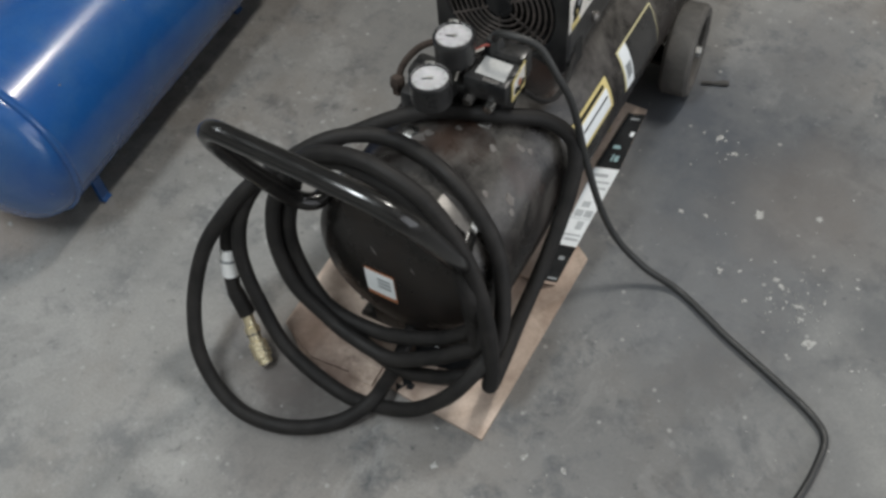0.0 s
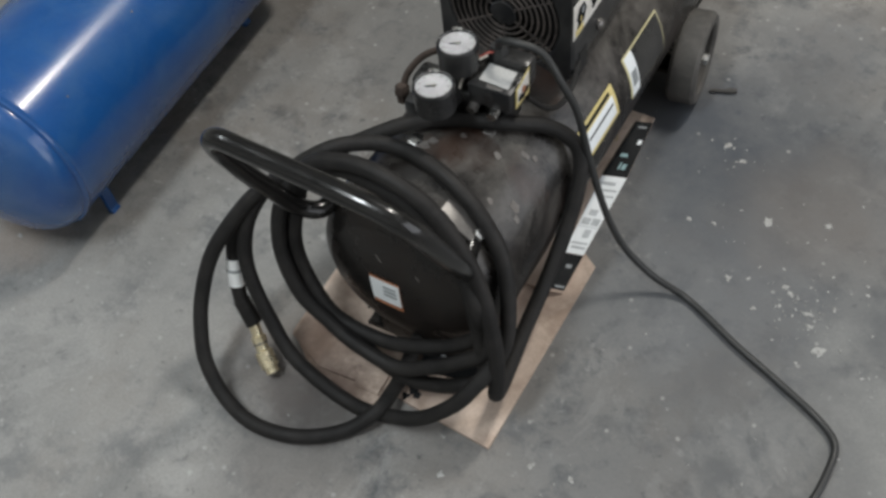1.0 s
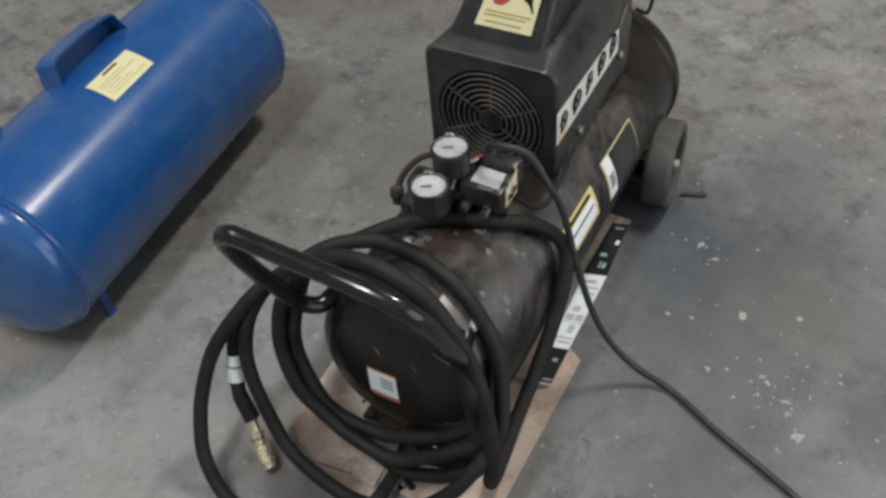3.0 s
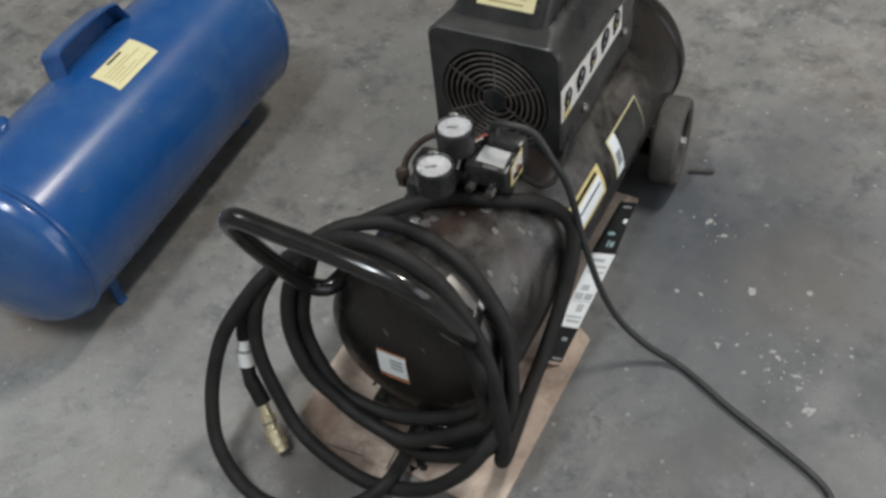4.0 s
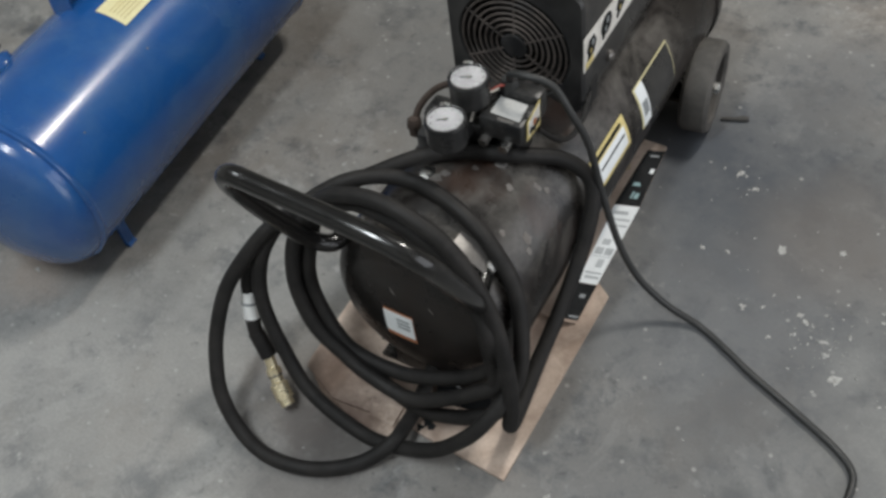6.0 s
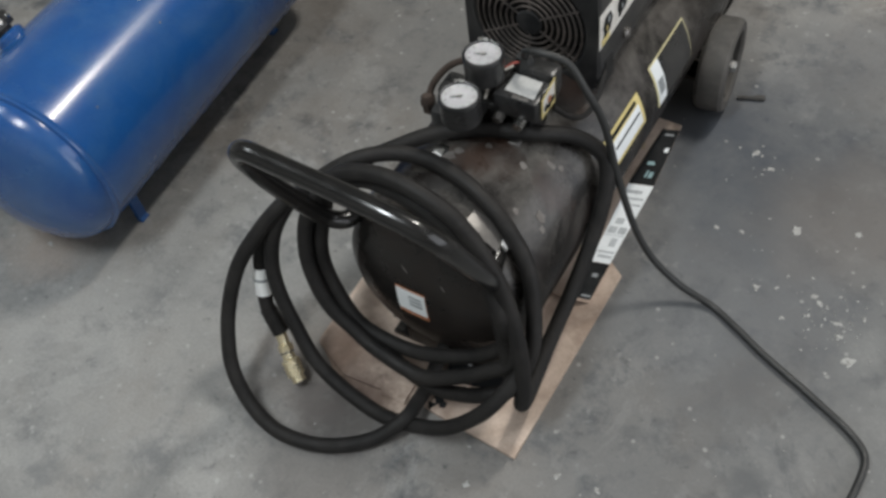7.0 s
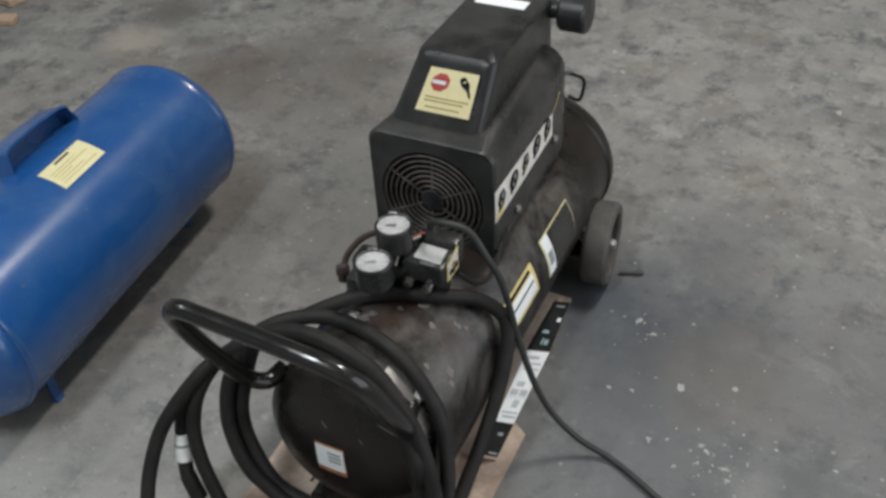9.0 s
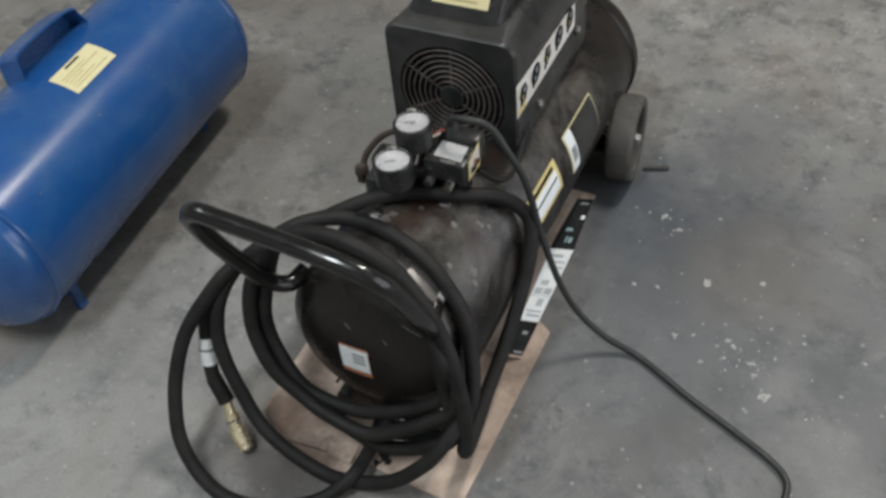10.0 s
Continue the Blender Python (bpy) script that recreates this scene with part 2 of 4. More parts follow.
# darker brown patches on the carton, most within the hose coil
CARD_PATCHES = [(-0.118, -0.208, 0.040, 0.60, (0.16, 0.10, 0.07)), (-0.080, -0.226, 0.045, 0.75, (0.10, 0.062, 0.045)), (-0.045, -0.238, 0.040, 0.80, (0.085, 0.052, 0.040)), (-0.020, -0.243, 0.030, 0.65, (0.12, 0.08, 0.06)),
          (-0.125, -0.185, 0.050, 0.55, (0.17, 0.105, 0.075)), (-0.085, -0.172, 0.045, 0.50, (0.20, 0.13, 0.095)), (-0.03, -0.175, 0.050, 0.45, (0.22, 0.15, 0.11)),
          (0.035, -0.195, 0.040, 0.60, (0.15, 0.10, 0.075)), (-0.12, -0.10, 0.045, 0.40, (0.24, 0.165, 0.125)), (0.115, 0.0, 0.05, 0.45, (0.24, 0.165, 0.125)),
          (0.075, -0.215, 0.03, 0.4, (0.26, 0.185, 0.14))]
card_tree.links.new(ragged_patches(card_tree, card_co, card_colour, CARD_PATCHES), card_base)
M_BLACKPRINT = material("black_print", (0.010, 0.011, 0.012), 0.75, big=30, fine=300, specular=0.2)
M_WHITE = material("white_label", (0.80, 0.84, 0.86), 0.75, second=(0.66, 0.69, 0.70), big=40, fine=400)
M_BAND = material("white_hose_tape", (0.88, 0.89, 0.88), 0.5, second=(0.74, 0.74, 0.72), big=60, fine=300)
M_PALE = material("grey_label_print", (0.26, 0.28, 0.29), 0.6, big=40, fine=400)
M_LABELBAR = material("faded_label_print", (0.44, 0.47, 0.49), 0.6, big=40, fine=400)
M_TEAL = material("pale_teal_print", (0.22, 0.36, 0.38), 0.5, big=40)
M_YELLOW = material("yellow_label", (0.70, 0.58, 0.24), 0.6, second=(0.60, 0.49, 0.20), big=50, fine=400, dust=(0.45, 0.38, 0.2), dust_amount=0.4)
M_CREAM = material("cream_label", (0.72, 0.66, 0.40), 0.5, second=(0.64, 0.57, 0.30), big=40, fine=400)
M_STICKER = material("glossy_yellow_sticker", (0.86, 0.76, 0.45), 0.28, second=(0.80, 0.68, 0.36), big=40, fine=400, bump=0.05)
M_FAINT = material("faint_label_print", (0.60, 0.52, 0.27), 0.6, big=60, fine=400)
M_TEXTY = material("faded_brown_print", (0.42, 0.34, 0.13), 0.6, big=50)
M_RED = material("red_print", (0.48, 0.07, 0.06), 0.5, big=50)
M_ORANGE = material("orange_print", (0.42, 0.17, 0.08), 0.6, big=50)
M_BRASS = material("brass", (0.78, 0.68, 0.47), 0.34, 0.75, second=(0.56, 0.46, 0.30), big=90, fine=400, bump=0.15)
M_CHROME = material("dull_chrome", (0.62, 0.62, 0.60), 0.28, 1.0, second=(0.40, 0.39, 0.37), big=70, fine=400, bump=0.1)
M_STEEL = material("worn_steel", (0.20, 0.19, 0.18), 0.4, 0.6, second=(0.06, 0.055, 0.05), big=60, fine=300)
M_SCUFF = material("bare_scuffed_metal", (0.17, 0.160, 0.150), 0.6, 0.2, second=(0.07, 0.05, 0.042), big=120, fine=400)
M_OLDWHITE = material("aged_white_paper", (0.46, 0.46, 0.45), 0.7, second=(0.34, 0.34, 0.33), big=60, fine=300)
M_STRIP = material("warm_white_vinyl", (0.80, 0.78, 0.73), 0.6, second=(0.62, 0.59, 0.53), big=50, fine=300, dust=(0.4, 0.37, 0.33), dust_amount=0.35)
M_DIAL = material("dial_face", (0.23, 0.23, 0.24), 0.5, second=(0.42, 0.42, 0.42), big=60, fine=400, bump=0.0)
M_WIRE_RED = material("red_wire", (0.30, 0.06, 0.045), 0.5, big=80)
M_WIRE_WHITE = material("white_wire", (0.55, 0.52, 0.46), 0.5, big=80)
M_WOOD = material("raw_wood", (0.42, 0.31, 0.22), 0.8, second=(0.30, 0.21, 0.14), big=20, fine=200, bump=0.3)
M_FLECK = material("dried_paint", (0.41, 0.41, 0.395), 0.85, second=(0.20, 0.195, 0.185), big=220, big_amount=0.9, fine=300)


def glass():
    m = bpy.data.materials.new("dial_glass")
    m.use_nodes = True
    b = m.node_tree.nodes["Principled BSDF"]
    b.inputs["Transmission Weight"].default_value = 1.0
    b.inputs["Roughness"].default_value = 0.03
    b.inputs["IOR"].default_value = 1.2
    return m


M_GLASS = glass()

# ---------------------------------------------------------------- mesh helpers


def part(name, bm, mat, parent=None, label="", smooth=True):
    me = bpy.data.meshes.new(name)
    bmesh.ops.recalc_face_normals(bm, faces=bm.faces)
    bm.to_mesh(me)
    bm.free()
    if smooth:
        for p in me.polygons:
            p.use_smooth = True
        me.set_sharp_from_angle(angle=radians(35))
    me.materials.append(mat)
    ob = new(name, me)
    if parent is not None:
        ob.parent = parent
    if label:
        tagged(ob, label)
    return ob


def thing(name, x, y, z, label, category, group="", rz=0.0):
    e = new(name)
    e.matrix_basis = pose(x, y, z, 0, 0, rz)
    return tagged(e, label, category, group)


def box(x0, x1, y0, y1, z0, z1, bevel=0.0, seg=2):
    bm = bmesh.new()
    bmesh.ops.create_cube(bm, size=1, matrix=Matrix.Translation(((x0 + x1) / 2, (y0 + y1) / 2, (z0 + z1) / 2))
                          @ Matrix.Diagonal((x1 - x0, y1 - y0, z1 - z0, 1)))
    if bevel:
        bmesh.ops.bevel(bm, geom=bm.edges[:], offset=bevel, segments=seg, profile=0.5, affect="EDGES")
    return bm


def loft(rings, cap0=True, cap1=True, close=True):
    bm = bmesh.new()
    vs = [[bm.verts.new(p) for p in r] for r in rings]
    n = len(vs[0])
    for a, b in zip(vs, vs[1:]):
        for i in range(n if close else n - 1):
            j = (i + 1) % n
            bm.faces.new((a[i], a[j], b[j], b[i]))
    if cap0:
        bm.faces.new(vs[0][::-1])
    if cap1:
        bm.faces.new(vs[-1])
    return bm


def lathe(profile, n=48, m=None, cap0=True, cap1=True):
    """Turns (radius, height) pairs round the z axis; m: where it goes."""
    rings = []
    for r, h in profile:
        r = max(r, 0.0002)
        rings.append([Vector((r * math.cos(2 * math.pi * i / n), r * math.sin(2 * math.pi * i / n), h)) for i in range(n)])
    if m is not None:
        rings = [[m @ p for p in r] for r in rings]
    return loft(rings, cap0, cap1)


ALONG_Y = Matrix.Rotation(radians(-90), 4, "X")   # local z to +y
ALONG_X = Matrix.Rotation(radians(90), 4, "Y")    # local z to +x


def smooth_path(points, steps=8, closed=False):
    """A Catmull-Rom line through the points."""
    p = [Vector(q) for q in points]
    n = len(p)
    out = []
    for i in range(n if closed else n - 1):
        a = p[(i - 1) % n] if closed or i > 0 else p[0] * 2 - p[1]
        b, c = p[i], p[(i + 1) % n]
        d = p[(i + 2) % n] if closed or i + 2 < n else p[-1] * 2 - p[-2]
        for k in range(steps):
            t = k / steps
            out.append(0.5 * (2 * b + (c - a) * t + (2 * a - 5 * b + 4 * c - d) * t * t + (3 * b - a - 3 * c + d) * t ** 3))
    if not closed:
        out.append(p[-1].copy())
    return out


def tube(line, radius, n=14, closed=False, taper=None):
    """A round bar along a line of points."""
    line = [Vector(q) for q in line]
    count = len(line)
    tangents = []
    for i in range(count):
        a = line[(i - 1) % count] if closed else line[max(i - 1, 0)]
        b = line[(i + 1) % count] if closed else line[min(i + 1, count - 1)]
        tangents.append((b - a).normalized())
    up = tangents[0].orthogonal().normalized()
    rings = []
    for i, (q, t) in enumerate(zip(line, tangents)):
        up = (up - t * up.dot(t)).normalized()
        side = t.cross(up)
        r = radius if taper is None else radius * taper(i / (count - 1))
        rings.append([q + r * (math.cos(2 * math.pi * k / n) * up + math.sin(2 * math.pi * k / n) * side) for k in range(n)])
    if closed:
        bm = bmesh.new()
        vs = [[bm.verts.new(p) for p in r] for r in rings]
        for i in range(count):
            a, b = vs[i], vs[(i + 1) % count]
            for k in range(n):
                bm.faces.new((a[k], a[(k + 1) % n], b[(k + 1) % n], b[k]))
        return bm
    return loft(rings)


def rounded(x0, x1, z0, z1, rad, y, per=6):
    """A rounded rectangle in the xz plane at y, as a ring of 12 * per points that starts at the middle of the right side."""
    out = []
    cx, cz = (x0 + x1) / 2, (z0 + z1) / 2
    sides = [((x1, cz), (x1, z1 - rad), (x1 - rad, z1 - rad), 0), ((cx, z1), (x0 + rad, z1), (x0 + rad, z1 - rad), 90),
             ((x0, cz), (x0, z0 + rad), (x0 + rad, z0 + rad), 180), ((cx, z0), (x1 - rad, z0), (x1 - rad, z0 + rad), 270)]
    mids = [(x1, cz), (cx, z1), (x0, cz), (cx, z0)]
    for k, (a, b, c, ang) in enumerate(sides):
        for i in range(per):
            f = i / per
            out.append((a[0] + (b[0] - a[0]) * f, a[1] + (b[1] - a[1]) * f))
        for i in range(per):
            q = radians(ang + 90 * i / per)
            out.append((c[0] + rad * math.cos(q), c[1] + rad * math.sin(q)))
        q = radians(ang + 90)
        e = (c[0] + rad * math.cos(q), c[1] + rad * math.sin(q))
        m2 = mids[(k + 1) % 4]
        for i in range(per):
            f = i / per
            out.append((e[0] + (m2[0] - e[0]) * f, e[1] + (m2[1] - e[1]) * f))
    return [Vector((px, y, pz)) for px, pz in out]


def circle_y(cx, cz, r, y, n, start=0.0):
    return [Vector((cx + r * math.cos(2 * math.pi * i / n + start), y, cz + r * math.sin(2 * math.pi * i / n + start))) for i in range(n)]


def slab(corners, thick, offset=0.0006, cuts=1):
    """A thin plate on four corners (in order round it), its face offset outwards by its thickness."""
    a, b, c, d = [Vector(q) for q in corners]
    nrm = (b - a).cross(d - a).normalized()
    bm = bmesh.new()
    lo = [bm.verts.new(q + nrm * offset) for q in (a, b, c, d)]
    hi = [bm.verts.new(q + nrm * (offset + thick)) for q in (a, b, c, d)]
    bm.faces.new(hi)
    bm.faces.new(lo[::-1])
    for i in range(4):
        j = (i + 1) % 4
        bm.faces.new((lo[i], lo[j], hi[j], hi[i]))
    return bm


def on_slab(corners, u0, u1, v0, v1):
    """The corners of a smaller field on a slab: u along its first edge, v along its last."""
    a, b, c, d = [Vector(q) for q in corners]

    def at(u, v):
        return (a * (1 - u) + b * u) * (1 - v) + (d * (1 - u) + c * u) * v
    return [at(u0, v0), at(u1, v0), at(u1, v1), at(u0, v1)]


def disc_on(corners, u, v, ru, rv, thick, offset, n=16, turn=0.0):
    a, b, c, d = [Vector(q) for q in corners]
    eu, ev = (b - a), (d - a)
    nrm = eu.cross(ev).normalized()
    mid = a + eu * u + ev * v
    eu, ev = eu.normalized(), ev.normalized()
    rings = [[mid + nrm * h + eu * ru * math.cos(2 * math.pi * i / n + turn) + ev * rv * math.sin(2 * math.pi * i / n + turn) for i in range(n)]
             for h in (offset, offset + thick)]
    return loft(rings)


def curved_label(axis_x, axis_z, r, y0, y1, a0, a1, lift, thick=0.0006, na=8, frame_of=None, skew=0.0):
    """A sheet that lies on a cylinder along y, between two angles; skew shifts the upper edge along y."""
    bm = bmesh.new()
    grid = []
    for h in (lift, lift + thick):
        rows = []
        for i in range(na + 1):
            f = i / na
            a = radians(a0 + (a1 - a0) * f)
            p = [(axis_x + (r + h) * math.cos(a), y + skew * f, axis_z + (r + h) * math.sin(a)) for y in (y0, y1)]
            rows.append([bm.verts.new(q) for q in p])
        grid.append(rows)
    lo, hi = grid
    for i in range(na):
        bm.faces.new((hi[i][0], hi[i][1], hi[i + 1][1], hi[i + 1][0]))
        bm.faces.new((lo[i][0], lo[i + 1][0], lo[i + 1][1], lo[i][1]))
        for k in (0, 1):
            bm.faces.new((lo[i][k], hi[i][k], hi[i + 1][k], lo[i + 1][k]))
    for i in (0, na):
        bm.faces.new((lo[i][0], lo[i][1], hi[i][1], hi[i][0]))
    return bm


# ---------------------------------------------------------------- the room
def setting(name, bm, mat, label, category):
    return tagged(part(name, bm, mat, smooth=False), label, category, kind="structure")


# walls, ceiling and the east opening are out of view and assumed
X0, X1, Y0, Y1 = -3.6, 3.0, -3.5, 5.0
setting("floor", box(X0, X1, Y0, Y1, -0.1, 0.0), M_FLOOR, "worn grey concrete floor with oil stains, painted shade and paint flecks", "floor")
setting("ceiling", box(X0, X1, Y0, Y1, CEIL, CEIL + 0.1), M_CEIL, "plain pale painted workshop ceiling", "ceiling")
for nm, dims in (("wall_north", (X0, X1, Y1, Y1 + 0.15)), ("wall_south", (X0, X1, Y0 - 0.15, Y0)),
                 ("wall_west", (X0 - 0.15, X0, Y0, Y1))):
    setting(nm, box(*dims, 0, CEIL), M_WALL, "plain pale painted workshop wall", "wall")

east = bmesh.new()
for y0, y1, z0, z1 in ((Y0, OPENING_Y0, 0, CEIL), (OPENING_Y1, Y1, 0, CEIL), (OPENING_Y0, OPENING_Y1, OPENING_H, CEIL)):
    bmesh.ops.create_cube(east, size=1, matrix=Matrix.Translation((X1 + 0.075, (y0 + y1) / 2, (z0 + z1) / 2)) @ Matrix.Diagonal((0.15, y1 - y0, z1 - z0, 1)))
setting("wall_east", east, M_WALL, "plain pale painted workshop wall with an assumed, unseen opening", "wall")

# housings for all three lamps, out of view and assumed
for lx, ly, turn, watts, length, wide in LAMPS:
    light = thing("unseen_ceiling_light", lx, ly, CEIL, "unseen white metal light fixture, assumed on the ceiling", "lamp", "ceiling lights", turn)
    part("housing", box(-length / 2 - 0.03, length / 2 + 0.03, -wide / 2 - 0.02, wide / 2 + 0.02, -0.08, 0.0, 0.01), M_CEIL, light)


# ---------------------------------------------------------------- the air compressor
compressor = thing("air_compressor", 0, 0, 0, "dusty black wheeled air compressor standing on flattened cardboard", "air compressor")
TX, TZ, TR = 0.012, 0.158, 0.120
FRONT, REAR = -0.126, 0.520
HEAD, FULL = 0.051, 2.4        # depth of the front head and how full its curve is


def head_y(q):
    """How far the front head stands out at the share q of its radius."""
    return HEAD * max(0.0, 1 - q ** FULL) ** (1 / FULL)


head = [(TR * math.cos(radians(a)), 0.055 * math.sin(radians(a))) for a in range(0, 91, 9)]
front_head = []
for k in range(25):
    q = math.sin(math.pi / 2 * k / 24)
    ridge = 0.0016 * math.exp(-((q - 0.80) / 0.022) ** 2)   # pressed ring round the crown
    front_head.append((TR * q, FRONT - head_y(q) - ridge))
prof = front_head + [(TR, FRONT + 0.002), (TR - 0.0015, FRONT + 0.004), (TR - 0.0015, FRONT + 0.012), (TR + 0.0005, FRONT + 0.015)]
prof += [(TR + 0.0005, REAR - 0.022), (TR + 0.004, REAR - 0.018), (TR + 0.004, REAR - 0.004), (TR, REAR)] + [(r, REAR + h) for r, h in head[1:]]
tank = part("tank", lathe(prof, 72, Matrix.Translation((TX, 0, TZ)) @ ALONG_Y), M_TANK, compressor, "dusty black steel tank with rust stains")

# front foot: a bent plate across the tank
foot = [(-0.078, 0.0), (0.078, 0.0), (0.078, 0.006), (0.054, 0.006), (0.050, 0.078), (-0.050, 0.078), (-0.054, 0.006), (-0.078, 0.006)]
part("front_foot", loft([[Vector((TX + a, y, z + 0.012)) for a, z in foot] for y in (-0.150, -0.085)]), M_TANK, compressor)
for bx in (-0.062, 0.062):
    part("foot_bolt", lathe([(0.007, 0.0), (0.007, 0.005), (0.005, 0.007), (0.0, 0.0072)], 6, Matrix.Translation((TX + bx, -0.118, 0.018))), M_STEEL, compressor)
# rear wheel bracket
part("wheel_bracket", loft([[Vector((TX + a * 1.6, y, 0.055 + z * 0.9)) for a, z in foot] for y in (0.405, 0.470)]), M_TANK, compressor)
part("axle", tube([(TX - 0.152, 0.438, 0.0705), (TX + 0.152, 0.438, 0.0705)], 0.006, 12), M_CHROME, compressor)


def wheel(xc, out):
    """A moulded wheel; out: +1 or -1, the side to which its hub faces."""
    R, W = 0.0695, 0.042
    at = Matrix.Translation((xc, 0.438, R + 0.001)) @ Matrix.Rotation(radians(5.5 * out), 4, "Z") @ ALONG_X @ Matrix.Diagonal((1, 1, out, 1))
    tread = [(R - 0.016, -W / 2), (R - 0.004, -W / 2), (R, -W / 2 + 0.005), (R, W / 2 - 0.005), (R - 0.004, W / 2), (R - 0.016, W / 2), (R - 0.019, W / 2 - 0.004), (R - 0.019, -W / 2 + 0.004)]
    rings = [[at @ Vector((r * math.cos(2 * math.pi * i / 56), r * math.sin(2 * math.pi * i / 56), h)) for i in range(56)] for r, h in tread + tread[:1]]
    w = part("wheel", loft(rings, False, False), M_TYRE, compressor, "grey dusty moulded wheel")
    part("disc", lathe([(R - 0.018, -0.004), (R - 0.018, 0.004), (0.024, 0.006), (0.020, 0.012), (0.0, 0.012)], 40, at, True, False), M_DARK, w)
    part("hub", lathe([(0.017, 0.0), (0.017, 0.012), (0.014, 0.015), (0.0, 0.015)], 20, at), M_TYRE, w)
    part("hub_nut", lathe([(0.009, 0.014), (0.009, 0.021), (0.007, 0.024), (0.0, 0.024)], 6, at), M_CHROME, w)
    for k in range(6):
        a = radians(60 * k + 20)
        spoke = box(0.014, R - 0.017, -0.005, 0.005, -0.002, 0.007, 0.002, 1)
        bmesh.ops.transform(spoke, matrix=at @ Matrix.Rotation(a, 4, "Z"), verts=spoke.verts)
        part("spoke", spoke, M_PLASTIC, w)
    return w


wheel(TX + 0.134, 1)
wheel(TX - 0.134, -1)

# motor shroud: rounded housing with a round fan opening in its front
SX0, SX1, SY0, SY1, SZ0, SZ1 = -0.084, 0.094, 0.124, 0.392, 0.255, 0.432
FX, FZ, FR = 0.003, 0.336, 0.071
N = 72
rings = [rounded(SX0 + 0.012, SX1 - 0.012, SZ0, SZ1 + 0.000, 0.030, SY1 + 0.006),
         rounded(SX0 + 0.003, SX1 - 0.003, SZ0, SZ1 + 0.011, 0.036, SY1 - 0.004),
         rounded(SX0, SX1, SZ0, SZ1 + 0.014, 0.036, SY1 - 0.024),
         rounded(SX0, SX1, SZ0, SZ1 + 0.002, 0.034, SY0 + 0.05),
         rounded(SX0, SX1, SZ0, SZ1, 0.020, SY0 + 0.004),
         rounded(SX0 + 0.003, SX1 - 0.003, SZ0 + 0.003, SZ1 - 0.003, 0.018, SY0),
         rounded(SX0 + 0.008, SX1 - 0.008, SZ0 + 0.008, SZ1 - 0.008, 0.016, SY0 + 0.0015)]


def ring_match(ref, cx, cz, r, y):
    return [Vector((cx + r * math.cos(q), y, cz + r * math.sin(q))) for q in (math.atan2(p.z - cz, p.x - cx) for p in ref)]


rings += [ring_match(rings[-1], FX, FZ, FR + 0.003, SY0 + 0.002), ring_match(rings[-1], FX, FZ, FR, SY0 + 0.005), ring_match(rings[-1], FX, FZ, FR, SY0 + 0.05)]
shroud = part("motor_shroud", loft(rings, True, True), M_PLASTIC, compressor, "black plastic motor shroud")
part("fan", lathe([(FR - 0.004, 0.0), (FR - 0.004, 0.003), (0.02, 0.006), (0.018, 0.016), (0.0, 0.017)], 40,
                  Matrix.Translation((FX, SY0 + 0.046, FZ)) @ Matrix.Rotation(radians(90), 4, "X")), M_DARK, shroud)
grille = part("fan_grille", lathe([(0.015, -0.002), (0.017, 0.001), (0.015, 0.0025), (0.0, 0.003)], 28,
                                  Matrix.Translation((FX, SY0 + 0.004, FZ)) @ Matrix.Rotation(radians(90), 4, "X")), M_PLASTIC, shroud, "dusty brown-black fan grille")
for k in range(7):
    part("grille_ring", tube(circle_y(FX, FZ, 0.0225 + 0.0076 * k, SY0 + 0.003, 48), 0.0015, 6, True), M_GRILLE, grille)
for k in range(6):
    a = radians(60 * k + 28)
    part("grille_rib", tube([(FX + r * math.cos(a), SY0 + 0.0035, FZ + r * math.sin(a)) for r in (0.008, 0.04, FR + 0.001)], 0.0014, 6), M_GRILLE, grille)

# raised cover on the shroud, with a sloped front
def cover_ring(z, f):
    """One level of the cover: its walls draw in as it rises."""
    x0, x1 = -0.066 + 0.022 * f, 0.063 + 0.003 * f
    y0, y1 = 0.150 + 0.048 * f, 0.418 - 0.012 * f
    rad = 0.016
    return [Vector((p.x, p.z, z)) for p in rounded(x0, x1, y0, y1, rad, 0)]


levels = [(0.405, -0.05), (0.430, 0.02), (0.500, 0.93), (0.507, 1.0)]
cr = [cover_ring(z, f) for z, f in levels]
top = cover_ring(0.511, 1.0)
mid = sum(top, Vector()) / len(top)
cr += [[mid + (p - mid) * 0.95 for p in top], [mid + (p - mid) * 0.6 + Vector((0, 0, 0.0008)) for p in top]]
part("shroud_cover", loft(cr), M_PLASTIC, compressor, "raised black plastic cover with a sloped front")

# warning sticker on the sloped front
ST = [(-0.031, 0.1650, 0.4465), (0.0435, 0.1650, 0.4465), (0.0490, 0.1915, 0.4965), (-0.017, 0.1915, 0.4965)]
ST = [tuple(Vector(q) + Vector((0, -0.0035, 0.0018))) for q in ST]
sticker = part("warning_sticker", slab(ST, 0.0006, 0.0), M_STICKER, compressor, "yellow warning sticker with a red octagon")
part("octagon", disc_on(ST, 0.27, 0.69, 0.0125, 0.0125, 0.0004, 0.0008, 8, radians(22.5)), M_RED, sticker, "red octagon")
part("octagon_bar", slab(on_slab(ST, 0.14, 0.40, 0.65, 0.73), 0.0003, 0.0014), M_WHITE, sticker)
plug = [(0.66, 0.86), (0.74, 0.90), (0.86, 0.76), (0.88, 0.64), (0.94, 0.46), (0.91, 0.45), (0.83, 0.60), (0.72, 0.68), (0.66, 0.78)]
